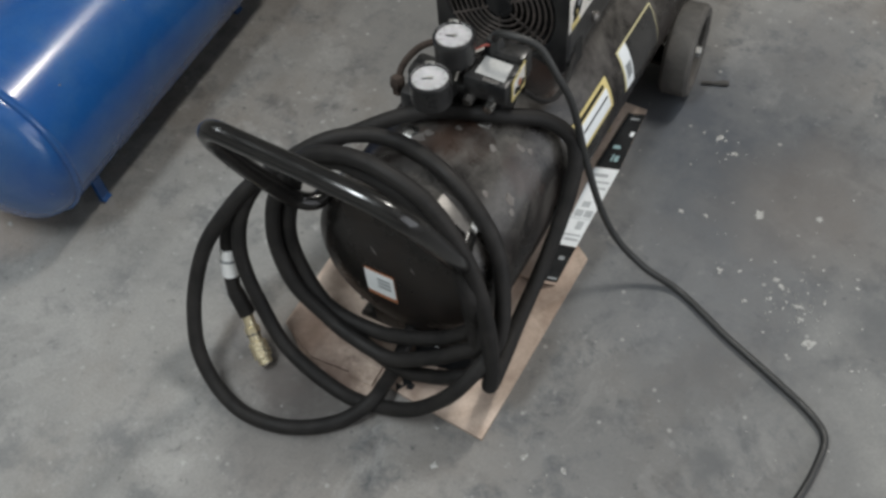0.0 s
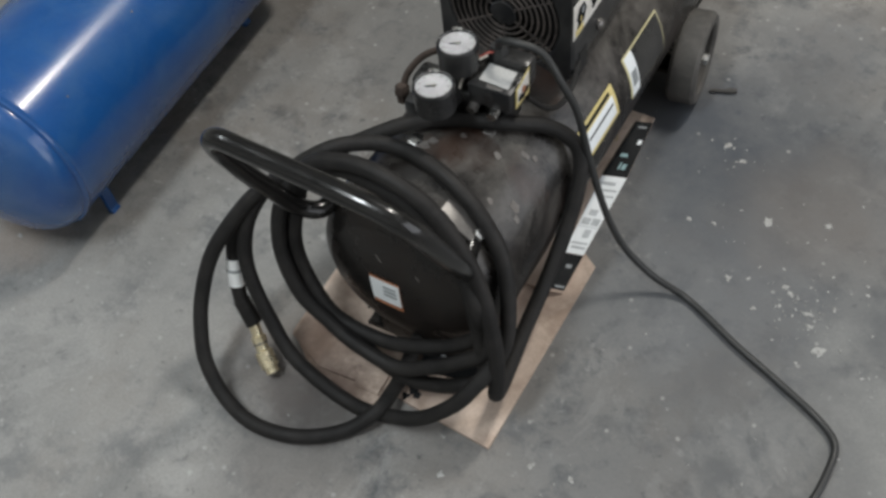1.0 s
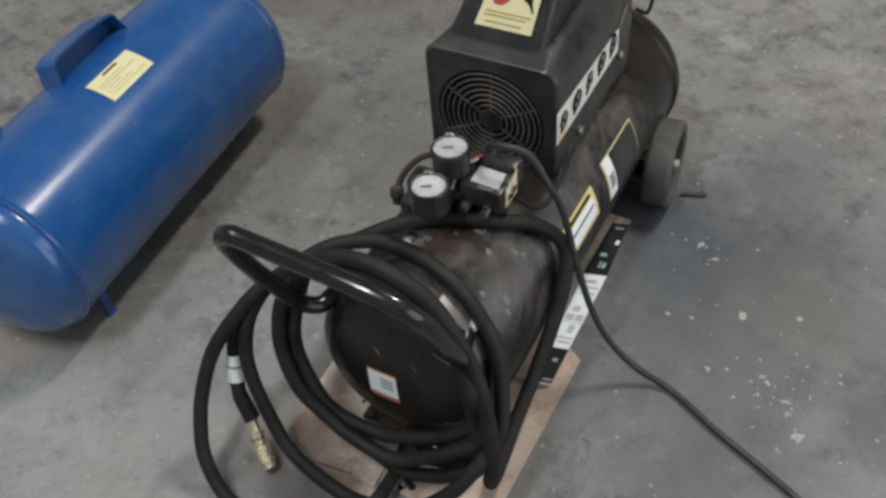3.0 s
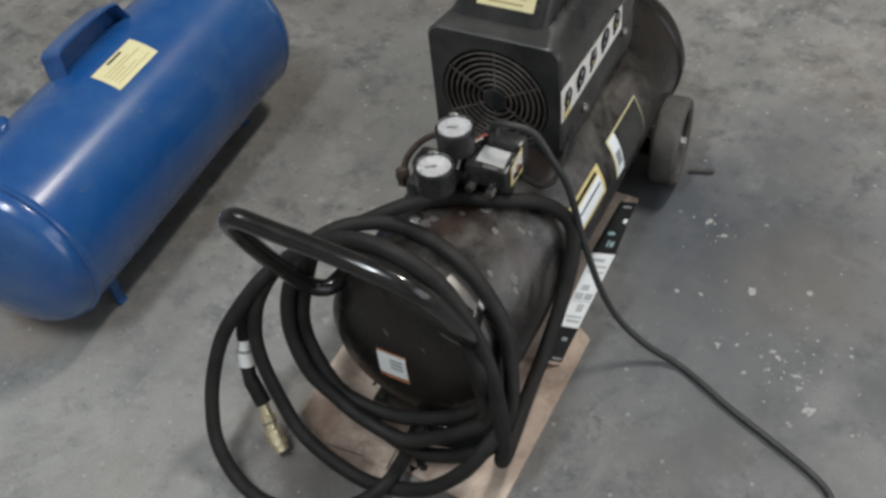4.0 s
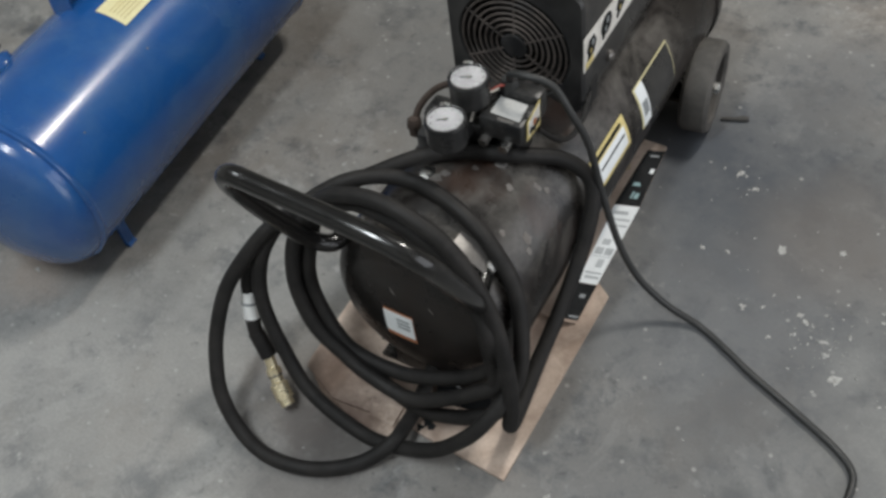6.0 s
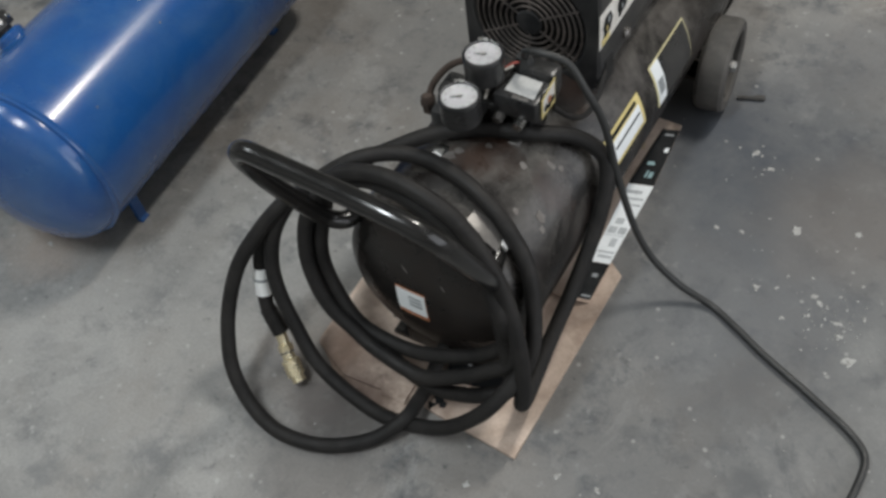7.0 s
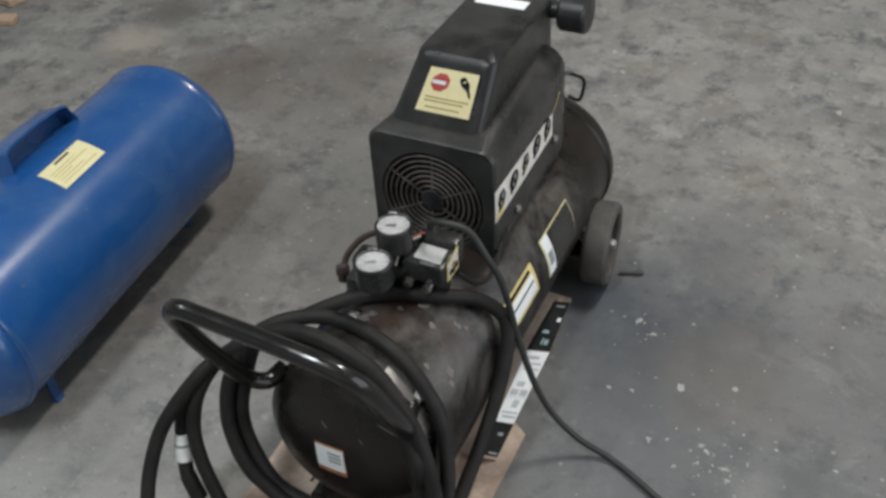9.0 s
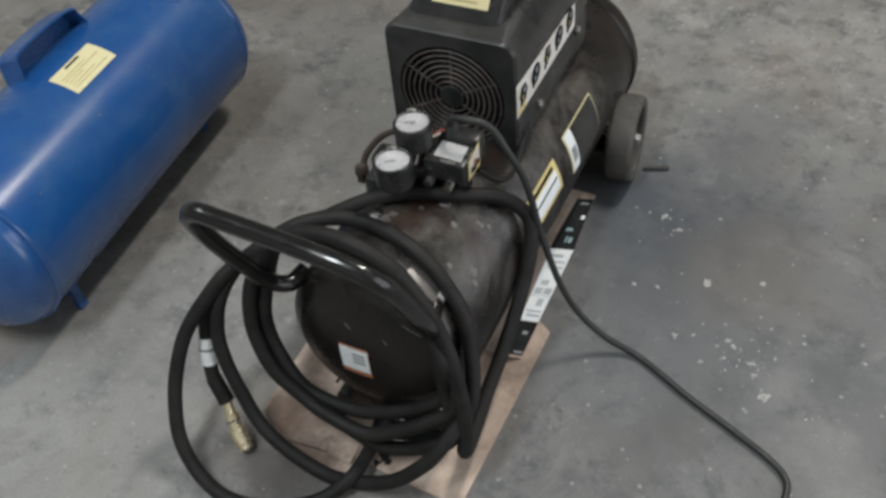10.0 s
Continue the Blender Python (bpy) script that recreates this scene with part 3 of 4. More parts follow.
part("plug_sign", loft([[on_slab(ST, u, u, v, v)[0] + (Vector(ST[1]) - Vector(ST[0])).cross(Vector(ST[3]) - Vector(ST[0])).normalized() * h for u, v in plug] for h in (0.0008, 0.0012)]), M_BLACKPRINT, sticker)
part("plug_slot", slab(on_slab(ST, 0.73, 0.79, 0.77, 0.80), 0.0003, 0.0014), M_CREAM, sticker)
for v, a, b in ((0.32, 0.10, 0.92), (0.24, 0.10, 0.84), (0.10, 0.16, 0.80)):
    part("text_bar", slab(on_slab(ST, a, b, v, v + 0.035), 0.0003, 0.0008), M_TEXTY, sticker)

# long white strip with dark picture signs on the shroud's side
SP = [(SX1, 0.121, 0.328), (SX1, 0.327, 0.336), (SX1, 0.327, 0.372), (SX1, 0.121, 0.376)]
strip = part("sign_strip", slab(SP, 0.0006, 0.0008), M_STRIP, compressor, "white strip with dark picture signs")
for k in range(5):
    u = 0.10 + 0.2 * k
    part("picture_sign", disc_on(SP, u, 0.52, 0.0130 + 0.002 * (k % 2), 0.0145, 0.0004, 0.0016, (6, 12, 5, 12, 14)[k], 0.4 * k), M_BLACKPRINT, strip)
    part("picture_sign", disc_on(SP, u - 0.035, 0.26, 0.0045, 0.005, 0.0004, 0.0016, 6), M_BLACKPRINT, strip)
    part("picture_sign_mark", disc_on(SP, u + 0.012, 0.62, 0.0035, 0.0050, 0.0003, 0.0022, 8), M_PALE, strip)
    part("picture_sign_mark", disc_on(SP, u - 0.012, 0.42, 0.0028, 0.0042, 0.0003, 0.0022, 5), M_PALE if k % 2 else M_TEXTY, strip)
part("yellow_mark", slab(on_slab(SP, 0.02, 0.12, 0.06, 0.24), 0.0003, 0.0022), M_YELLOW, strip)
for y, z in ((0.339, 0.322), (0.197, 0.297)):
    part("side_screw", lathe([(0.0075, 0.0), (0.0075, 0.003), (0.005, 0.006), (0.0, 0.0062)], 16, Matrix.Translation((SX1, y, z)) @ ALONG_X), M_STEEL, compressor)
# raised black block: the open slot's inner shade put into colour
part("slot_shade", box(SX1 - 0.006, SX1 + 0.0012, 0.140, 0.162, 0.262, 0.296, 0.0008, 1), M_DARK, shroud)
part("top_strip", slab([(-0.026, 0.343, 0.5122), (0.046, 0.343, 0.5122), (0.046, 0.366, 0.5122), (-0.026, 0.366, 0.5122)], 0.0006, 0.0), M_WHITE, compressor, "white strip on the cover")
part("yellow_corner", slab([(SX1, 0.331, 0.371), (SX1, 0.336, 0.373), (SX1, 0.356, 0.391), (SX1, 0.352, 0.391)], 0.0005, 0.0008), M_YELLOW, compressor, "scrap of a yellow label")
# air filter on the cover's side
filt = part("air_filter", lathe([(0.012, 0.0), (0.012, 0.018), (0.024, 0.020), (0.027, 0.024), (0.027, 0.056), (0.024, 0.060), (0.0, 0.061)], 28,
            Matrix.Translation((0.060, 0.398, 0.492)) @ ALONG_X), M_PLASTIC, compressor, "round black air filter")
part("filter_neck", tube([(0.02, 0.405, 0.480), (0.045, 0.400, 0.488), (0.07, 0.398, 0.492)], 0.013, 14), M_PLASTIC, filt)
# bent wire hook behind the shroud
part("wire_hook", tube(smooth_path([(0.070, 0.405, 0.385), (0.085, 0.425, 0.380), (0.104, 0.428, 0.374), (0.107, 0.428, 0.362), (0.102, 0.424, 0.340), (0.086, 0.420, 0.345)], 6), 0.0028, 8), M_HANDLE, compressor)

# labels on the tank
lab = part("yellow_label", curved_label(TX, TZ, TR, 0.090, 0.186, 8, 30, 0.0008), M_YELLOW, compressor, "scuffed yellow and white tank label")
part("label_field", curved_label(TX, TZ, TR, 0.100, 0.178, 11, 24, 0.0016), M_WHITE, lab)
part("label_line", curved_label(TX, TZ, TR, 0.104, 0.174, 18.6, 19.8, 0.0024, 0.0003), M_BLACKPRINT, lab)
part("label_line", curved_label(TX, TZ, TR, 0.104, 0.174, 25.5, 28, 0.0018, 0.0003), M_BLACKPRINT, lab)
lab2 = part("dark_label", curved_label(TX, TZ, TR, 0.226, 0.336, 2, 32, 0.0008), M_CREAM, compressor, "dark tank label with a yellow border")
part("label_field", curved_label(TX, TZ, TR, 0.252, 0.3335, 3, 31, 0.0016), M_PLASTIC, lab2)
part("label_picture", curved_label(TX, TZ, TR, 0.229, 0.251, 3, 31, 0.0016), M_WHITE, lab2)
part("label_picture_mark", curved_label(TX, TZ, TR, 0.233, 0.247, 10, 20, 0.0024, 0.0003), M_PALE, lab2)

# small white label with an orange edge on the front head
def on_head(u, v, lift):
    """A point on the front head, u to the right and v up from the tank's axis."""
    q = min(0.98, math.hypot(u, v) / TR)
    return Vector((TX + u, FRONT - head_y(q) - lift, TZ + v))


def head_label(u0, u1, v0, v1, lift, name, mat, parent, label=""):
    bm = bmesh.new()
    n = 4
    lo = [[bm.verts.new(on_head(u0 + (u1 - u0) * i / n, v0 + (v1 - v0) * j / n, lift)) for i in range(n + 1)] for j in range(n + 1)]
    hi = [[bm.verts.new(on_head(u0 + (u1 - u0) * i / n, v0 + (v1 - v0) * j / n, lift + 0.0007)) for i in range(n + 1)] for j in range(n + 1)]
    for j in range(n):
        for i in range(n):
            bm.faces.new((hi[j][i], hi[j][i + 1], hi[j + 1][i + 1], hi[j + 1][i]))
    edge = [(0, i) for i in range(n)] + [(j, n) for j in range(n)] + [(n, i) for i in range(n, 0, -1)] + [(j, 0) for j in range(n, 0, -1)]
    for (a, b), (c, d) in zip(edge, edge[1:] + edge[:1]):
        bm.faces.new((lo[a][b], lo[c][d], hi[c][d], hi[a][b]))
    return part(name, bm, mat, parent, label)


hl = head_label(-0.032, 0.008, -0.029, 0.022, 0.0006, "head_label", M_ORANGE, compressor, "small white label with orange edges")
head_label(-0.0315, 0.0075, -0.020, 0.0195, 0.0014, "label_field", M_WHITE, hl)
for v in (0.009, 0.002, -0.005):
    head_label(-0.014, 0.003, v, v + 0.003, 0.0022, "text_bar", M_PALE, hl)

# long scratch and a few bare nicks on the front head
for u0, v0, u1, v1, wide in ((0.050, 0.078, 0.080, 0.059, 0.0011), (-0.020, 0.060, -0.012, 0.050, 0.0008), (0.030, 0.050, 0.036, 0.041, 0.0007)):
    line = [on_head(u0 + (u1 - u0) * k / 8, v0 + (v1 - v0) * k / 8, 0.0002) for k in range(9)]
    part("bare_scratch", tube(line, wide, 6, taper=lambda f: 0.25 + math.sin(math.pi * f)), M_SCUFF, tank)

# lift handle: one bent tube on the front of the tank
grip = [(-0.082, -0.130, 0.238), (-0.090, -0.155, 0.236), (-0.106, -0.172, 0.252), (-0.115, -0.194, 0.298), (-0.119, -0.216, 0.346), (-0.120, -0.236, 0.394), (-0.117, -0.244, 0.418),
        (-0.103, -0.246, 0.429), (-0.067, -0.246, 0.427), (-0.016, -0.246, 0.423), (0.033, -0.246, 0.418), (0.072, -0.245, 0.411), (0.094, -0.243, 0.401),
        (0.106, -0.234, 0.380), (0.112, -0.212, 0.330), (0.114, -0.190, 0.285), (0.110, -0.170, 0.250), (0.098, -0.150, 0.240), (0.090, -0.125, 0.240)]
part("lift_handle", tube(smooth_path(grip, 8), 0.0108, 16), M_HANDLE, compressor, "glossy black bent tube lift handle")

# flattened, bolted ends of the handle, and bare scuffed spots on the tank
for a0, a1, ab in ((44, 70, 47), (114, 136, 131)):
    plate = part("handle_bracket", curved_label(TX, TZ, TR, -0.132, -0.106, a0, a1, 0.0004, 0.003), M_STEEL, compressor, "worn steel handle bracket")
    at = Matrix.Translation((TX, -0.119, TZ)) @ Matrix.Rotation(radians(90 - ab), 4, "Y") @ Matrix.Translation((0, 0, TR + 0.003))
    part("bracket_bolt", lathe([(0.0075, 0.0), (0.0075, 0.005), (0.006, 0.006), (0.0, 0.0062)], 6, at), M_CHROME, plate)
srng = random.Random(3)
for y, a, r in ((-0.050, 101, 0.011), (-0.040, 97, 0.007), (-0.062, 98, 0.006), (-0.020, 62, 0.006), (0.005, 50, 0.008), (0.012, 44, 0.005), (-0.055, 38, 0.010), (-0.065, 33, 0.007), (0.03, 60, 0.005), (-0.02, 84, 0.005), (-0.075, 52, 0.005)):
    rim = [(r * (0.5 + 0.6 * srng.random()) * math.cos(6.283 * i / 9), r * (0.4 + 0.5 * srng.random()) * math.sin(6.283 * i / 9)) for i in range(9)]
    rings = [[Vector((TX + (TR + h) * math.cos(radians(a) + u / TR), y + v, TZ + (TR + h) * math.sin(radians(a) + u / TR))) for u, v in rim] for h in (0.0004, 0.0011)]
    part("bare_scuff", loft(rings), M_SCUFF, tank)

# gauges, facing up
def gauge(x, y, z, base, needle):
    at = Matrix.Translation((x, y, z))
    g = part("pressure_gauge", lathe([(0.019, -0.034), (0.0225, -0.031), (0.0232, -0.004), (0.0236, 0.0), (0.0225, 0.002), (0.0205, 0.002), (0.0200, -0.002), (0.0, -0.002)], 40, at), M_PLASTIC, compressor, "round pressure gauge facing up")
    d = part("dial", lathe([(0.0199, -0.0018), (0.0199, -0.0008), (0.0, -0.0008)], 32, at), M_DIAL, g, "white dial")
    for k in range(9):
        a = radians(225 - 33.75 * k)
        tick = box(0.0150, 0.0172, -0.0004, 0.0004, -0.0007, -0.0003)
        bmesh.ops.transform(tick, matrix=at @ Matrix.Rotation(a, 4, "Z"), verts=tick.verts)
        part("tick", tick, M_BLACKPRINT, d, smooth=False)
    nd = box(-0.004, 0.0095, -0.0006, 0.0006, 0.0, 0.0005)
    bmesh.ops.transform(nd, matrix=at @ Matrix.Rotation(radians(needle), 4, "Z"), verts=nd.verts)
    part("needle", nd, M_BLACKPRINT, d, smooth=False)
    gl = part("glass", lathe([(0.0204, 0.0010), (0.0204, 0.0022), (0.0, 0.0026)], 32, at), M_GLASS, g)
    gl.visible_shadow = False
    part("stem", tube([(x, y, z - 0.033), (x, y + 0.010, z - 0.045), (x, 0.022, base)], 0.008, 12), M_PLASTIC, g)
    part("bezel_screw", lathe([(0.0025, 0.0), (0.0025, 0.003), (0.0, 0.0035)], 8, at @ Matrix.Translation((-0.014, 0.018, 0.0))), M_CHROME, g)
    part("needle_hub", lathe([(0.0022, -0.0005), (0.0022, 0.0006), (0.0, 0.0007)], 12, at), M_STEEL, d)
    # added chrome block in place of the rim's bright highlight
    part("rim_glint", box(-0.013, -0.005, 0.0185, 0.0225, 0.000, 0.0035, 0.001, 1), M_CHROME, g).matrix_basis = at
    return g


gauge(0.004, 0.020, 0.374, 0.300, 205)
gauge(0.005, -0.037, 0.361, 0.304, 215)
part("manifold", box(-0.056, 0.026, 0.006, 0.040, 0.270, 0.316, 0.006), M_PLASTIC, compressor)
part("regulator_base", box(-0.052, -0.014, -0.022, 0.020, 0.270, 0.306, 0.008), M_PLASTIC, compressor)
part("relief_pipe", tube(smooth_path([(-0.012, 0.036, 0.345), (-0.035, 0.036, 0.338), (-0.054, 0.030, 0.325), (-0.066, 0.016, 0.308), (-0.068, 0.004, 0.290)], 6), 0.0042, 10), M_RUST, compressor, "rusty relief pipe")
part("relief_valve", lathe([(0.008, 0.0), (0.008, 0.010), (0.0098, 0.012), (0.0098, 0.019), (0.006, 0.024), (0.0, 0.025)], 6, Matrix.Translation((-0.068, 0.004, 0.276))), M_RUST, compressor, "rusty hexagonal relief valve")

# pressure switch box: a low body on a narrow foot, with a higher cap at its back
sw = part("switch_box", box(0.021, 0.075, 0.003, 0.066, 0.309, 0.338, 0.004), M_PLASTIC, compressor, "black pressure switch box")
part("switch_foot", box(0.034, 0.062, 0.016, 0.054, 0.268, 0.311, 0.003), M_PLASTIC, sw)
part("switch_cap", box(0.031, 0.076, 0.043, 0.068, 0.312, 0.347, 0.005), M_PLASTIC, sw)
SWT = [(0.032, 0.0125, 0.338), (0.069, 0.0105, 0.338), (0.066, 0.0385, 0.338), (0.031, 0.0405, 0.338)]
part("switch_label", slab(SWT, 0.0005, 0.0006), M_OLDWHITE, sw, "worn white label")
# thin metal-coloured bar along the top's front edge
part("front_bar", box(0.044, 0.064, 0.0045, 0.0095, 0.3375, 0.3395, 0.0008, 1), M_STEEL, sw, "small metal-coloured bar on the front edge")
SWS = [(0.0755, 0.012, 0.311), (0.0755, 0.044, 0.311), (0.0755, 0.046, 0.346), (0.0755, 0.014, 0.337)]
sl = part("side_label", slab(SWS, 0.0005, 0.0010), M_YELLOW, sw, "yellow side label")
part("label_field", slab(on_slab(SWS, 0.08, 0.92, 0.24, 0.92), 0.0004, 0.0018), M_STRIP, sl)
for k, (u, v) in enumerate(((0.25, 0.42), (0.50, 0.66), (0.74, 0.45), (0.50, 0.34))):
    part("label_mark", disc_on(SWS, u, v, 0.0042, 0.0048, 0.0003, 0.0026, 7, 0.5 * k), M_ORANGE if k == 1 else M_BLACKPRINT, sl)
part("front_fitting", tube([(0.028, 0.008, 0.306), (0.028, -0.004, 0.304)], 0.0062, 6), M_STEEL, sw)
part("front_fitting", tube([(0.052, 0.010, 0.303), (0.053, -0.003, 0.302)], 0.0060, 6), M_CHROME, sw)
part("cord_gland", lathe([(0.012, 0.0), (0.012, 0.010), (0.009, 0.018), (0.0, 0.0185)], 8, Matrix.Translation((0.036, 0.054, 0.338))), M_CORD, sw)
part("wire", tube(smooth_path([(0.011, 0.004, 0.325), (0.014, 0.010, 0.339), (0.021, 0.024, 0.350), (0.030, 0.038, 0.352)], 6), 0.0015, 8), M_WIRE_WHITE, sw)
part("wire", tube(smooth_path([(0.023, 0.030, 0.352), (0.030, 0.040, 0.354), (0.036, 0.048, 0.350)], 6), 0.0014, 8), M_WIRE_RED, sw)
part("unloader_tube", tube(smooth_path([(0.074, 0.045, 0.300), (0.088, 0.062, 0.275), (0.096, 0.085, 0.262), (0.098, 0.115, 0.268), (0.094, 0.14, 0.285)], 6), 0.0032, 8), M_RUBBER, compressor)
# bare scuffed fittings on top of the tank
part("drain_tab", box(0.040, 0.054, -0.004, 0.006, 0.268, 0.2755, 0.0012, 1), M_STEEL, compressor, "worn steel tab on the tank")
part("tank_plug", lathe([(0.011, -0.006), (0.011, 0.003), (0.007, 0.005), (0.0, 0.0055)], 6, Matrix.Translation((-0.024, -0.046, TZ + TR * 0.955))), M_CHROME, compressor)


# ---------------------------------------------------------------- power cord
CORD = [(0.036, 0.054, 0.3520), (0.044, 0.044, 0.3720), (0.066, 0.040, 0.3800), (0.093, 0.046, 0.3700), (0.114, 0.046, 0.3391), (0.132, 0.054, 0.2905), (0.148, 0.059, 0.2106), (0.173, 0.058, 0.1295), (0.199, 0.062, 0.0727), (0.237, 0.069, 0.0276),
        (0.280, 0.071, 0.0065), (0.322, 0.052, 0.0055), (0.363, 0.030, 0.0055), (0.429, 0.000, 0.0055), (0.485, -0.028, 0.0055), (0.510, -0.052, 0.0055), (0.512, -0.091, 0.0055), (0.506, -0.135, 0.0055), (0.490, -0.200, 0.0055), (0.470, -0.300, 0.0055)]
cord = part("power_cord", tube(smooth_path(CORD, 8), 0.0045, 12), M_CORD)
tagged(cord, "black rubber power cord running down onto the concrete", "power cord")

# ---------------------------------------------------------------- coiled air hose
S_B = [(-0.175, -0.238, 0.060), (-0.192, -0.230, 0.090), (-0.201, -0.214, 0.127), (-0.202, -0.201, 0.166), (-0.189, -0.186, 0.207), (-0.154, -0.161, 0.252)]
S_F = [(-0.100, -0.120, 0.292), (-0.064, -0.090, 0.294), (-0.024, -0.075, 0.288), (0.025, -0.085, 0.289), (0.066, -0.097, 0.279), (0.098, -0.108, 0.257), (0.126, -0.123, 0.225), (0.145, -0.150, 0.177), (0.150, -0.180, 0.135)]
S_C = [(0.129, -0.227, 0.100), (0.102, -0.242, 0.064), (0.069, -0.252, 0.035), (0.027, -0.257, 0.016), (-0.016, -0.260, 0.009), (-0.068, -0.257, 0.023), (-0.113, -0.249, 0.046), (-0.146, -0.234, 0.080), (-0.172, -0.219, 0.126), (-0.182, -0.204, 0.169), (-0.175, -0.183, 0.216), (-0.144, -0.156, 0.262)]
S_T = [(-0.108, -0.139, 0.282), (-0.063, -0.136, 0.309), (-0.019, -0.136, 0.313), (0.023, -0.139, 0.306), (0.055, -0.141, 0.288), (0.082, -0.146, 0.259), (0.109, -0.157, 0.226), (0.127, -0.167, 0.188)]
S_D = [(0.134, -0.184, 0.134), (0.108, -0.194, 0.108), (0.060, -0.206, 0.076), (0.015, -0.211, 0.054), (-0.045, -0.208, 0.065), (-0.081, -0.203, 0.082), (-0.113, -0.200, 0.107), (-0.134, -0.192, 0.145), (-0.143, -0.181, 0.187), (-0.135, -0.166, 0.239)]
S_T2 = [(-0.099, -0.149, 0.296), (-0.053, -0.146, 0.323), (-0.010, -0.146, 0.327), (0.031, -0.149, 0.320), (0.062, -0.151, 0.303), (0.089, -0.156, 0.275), (0.112, -0.176, 0.241), (0.127, -0.187, 0.214)]
S_E = [(0.119, -0.173, 0.143), (0.086, -0.179, 0.104), (0.034, -0.187, 0.078), (-0.011, -0.189, 0.063), (-0.060, -0.190, 0.067), (-0.091, -0.188, 0.085), (-0.123, -0.176, 0.127), (-0.132, -0.168, 0.174), (-0.123, -0.156, 0.230)]
S_G = [(-0.089, -0.158, 0.310), (-0.044, -0.156, 0.337), (-0.002, -0.156, 0.342), (0.039, -0.159, 0.335), (0.070, -0.161, 0.318), (0.096, -0.166, 0.290), (0.118, -0.172, 0.255), (0.136, -0.181, 0.213), (0.149, -0.191, 0.158), (0.153, -0.199, 0.105), (0.152, -0.203, 0.082)]
S_H = [(0.150, -0.188, 0.072), (0.146, -0.150, 0.074), (0.142, -0.110, 0.080), (0.141, -0.051, 0.102), (0.142, -0.003, 0.136), (0.143, 0.030, 0.176), (0.140, 0.050, 0.207), (0.128, 0.060, 0.234),
       (0.098, 0.046, 0.263), (0.055, 0.010, 0.284), (0.006, -0.010, 0.2885), (-0.038, -0.036, 0.286), (-0.085, -0.074, 0.272), (-0.128, -0.116, 0.262)]
S_A = [(-0.162, -0.168, 0.248), (-0.191, -0.201, 0.211), (-0.214, -0.230, 0.167), (-0.221, -0.260, 0.120), (-0.216, -0.285, 0.083), (-0.203, -0.307, 0.048), (-0.172, -0.325, 0.016), (-0.125, -0.338, 0.010), (-0.076, -0.334, 0.010), (-0.037, -0.317, 0.010), (-0.005, -0.290, 0.011), (0.018, -0.260, 0.026), (0.020, -0.234, 0.025), (0.016, -0.202, 0.018), (0.012, -0.150, 0.030), (0.012, -0.110, 0.040)]
S_T3 = [(-0.061, -0.151, 0.313), (-0.018, -0.151, 0.317), (0.023, -0.154, 0.310), (0.055, -0.156, 0.292), (0.082, -0.161, 0.264), (0.105, -0.168, 0.229)]
S_X = [(0.133, -0.191, 0.097), (0.107, -0.203, 0.067), (0.067, -0.204, 0.039), (0.023, -0.206, 0.030), (-0.043, -0.199, 0.050), (-0.088, -0.193, 0.068), (-0.118, -0.186, 0.094), (-0.137, -0.179, 0.131), (-0.144, -0.168, 0.172), (-0.136, -0.154, 0.223)]
HOSE = S_B + S_F + S_C + S_T3 + S_X + S_T + S_D + S_T2 + S_E + S_G + S_H + S_A
hose = thing("air_hose", 0, 0, 0, "black rubber air hose coiled over the compressor handle", "hose")
part("hose", tube(smooth_path(HOSE, 7), 0.0094, 14), M_RUBBER, hose)
tip = [Vector(q) for q in ((-0.201, -0.214, 0.126), (-0.192, -0.2295, 0.090), (-0.175, -0.239, 0.060), (-0.166, -0.247, 0.042), (-0.152, -0.258, 0.025), (-0.136, -0.268, 0.012))]


def along(f):
    f = f * (len(tip) - 1)
    i = min(int(f), len(tip) - 2)
    return tip[i].lerp(tip[i + 1], f - i)


part("white_band", tube([Vector((-0.2025, -0.2080, 0.1460)), Vector((-0.2020, -0.2135, 0.1290)), Vector((-0.1985, -0.2210, 0.1090))], 0.0105, 16), M_BAND, hose, "white printed band")
part("ferrule", tube([Vector((-0.1924, -0.2295, 0.0896)), Vector((-0.175, -0.238, 0.060))], 0.0108, 14), M_RUBBER, hose)
part("band_seam", tube([Vector((-0.2022, -0.2128, 0.1312)), Vector((-0.2018, -0.2142, 0.1280))], 0.0109, 16), M_PALE, hose, "grey seam between two bands")
part("coupler_gap", tube([along(0.635), along(0.66)], 0.0090, 12), M_STEEL, hose, "dark steel collar")
for f in (0.75, 0.80, 0.85, 0.90):
    part("knurl_ring", tube([along(f), along(f + 0.022)], 0.0121, 14), M_BRASS, hose)
part("coupler_mouth", tube([along(0.985), along(1.012)], 0.0068, 14), M_STEEL, hose, "steel coupler mouth")
part("brass_nipple", tube([along(0.40), along(0.60)], 0.0072, 12), M_BRASS, hose, "brass hose nipple")
part("brass_collar", tube([along(0.56), along(0.64)], 0.0098, 6), M_BRASS, hose, "brass hexagonal collar")
part("brass_coupler", tube([along(0.62), along(0.72), along(0.74), along(0.90), along(0.92), along(1.0)], 0.0105, 14,
                           taper=lambda f: 0.8 if f < 0.3 else (1.08 if f < 0.7 else 0.85)), M_BRASS, hose, "brass quick coupler")

# ---------------------------------------------------------------- flattened carton under the compressor
carton = thing("cardboard_carton", 0, 0, 0, "flattened brown cardboard carton lying under the compressor", "cardboard")


def sheet(outline, z0, z1):
    return loft([[Vector((x, y, z)) for x, y in outline] for z in (z0, z1)])


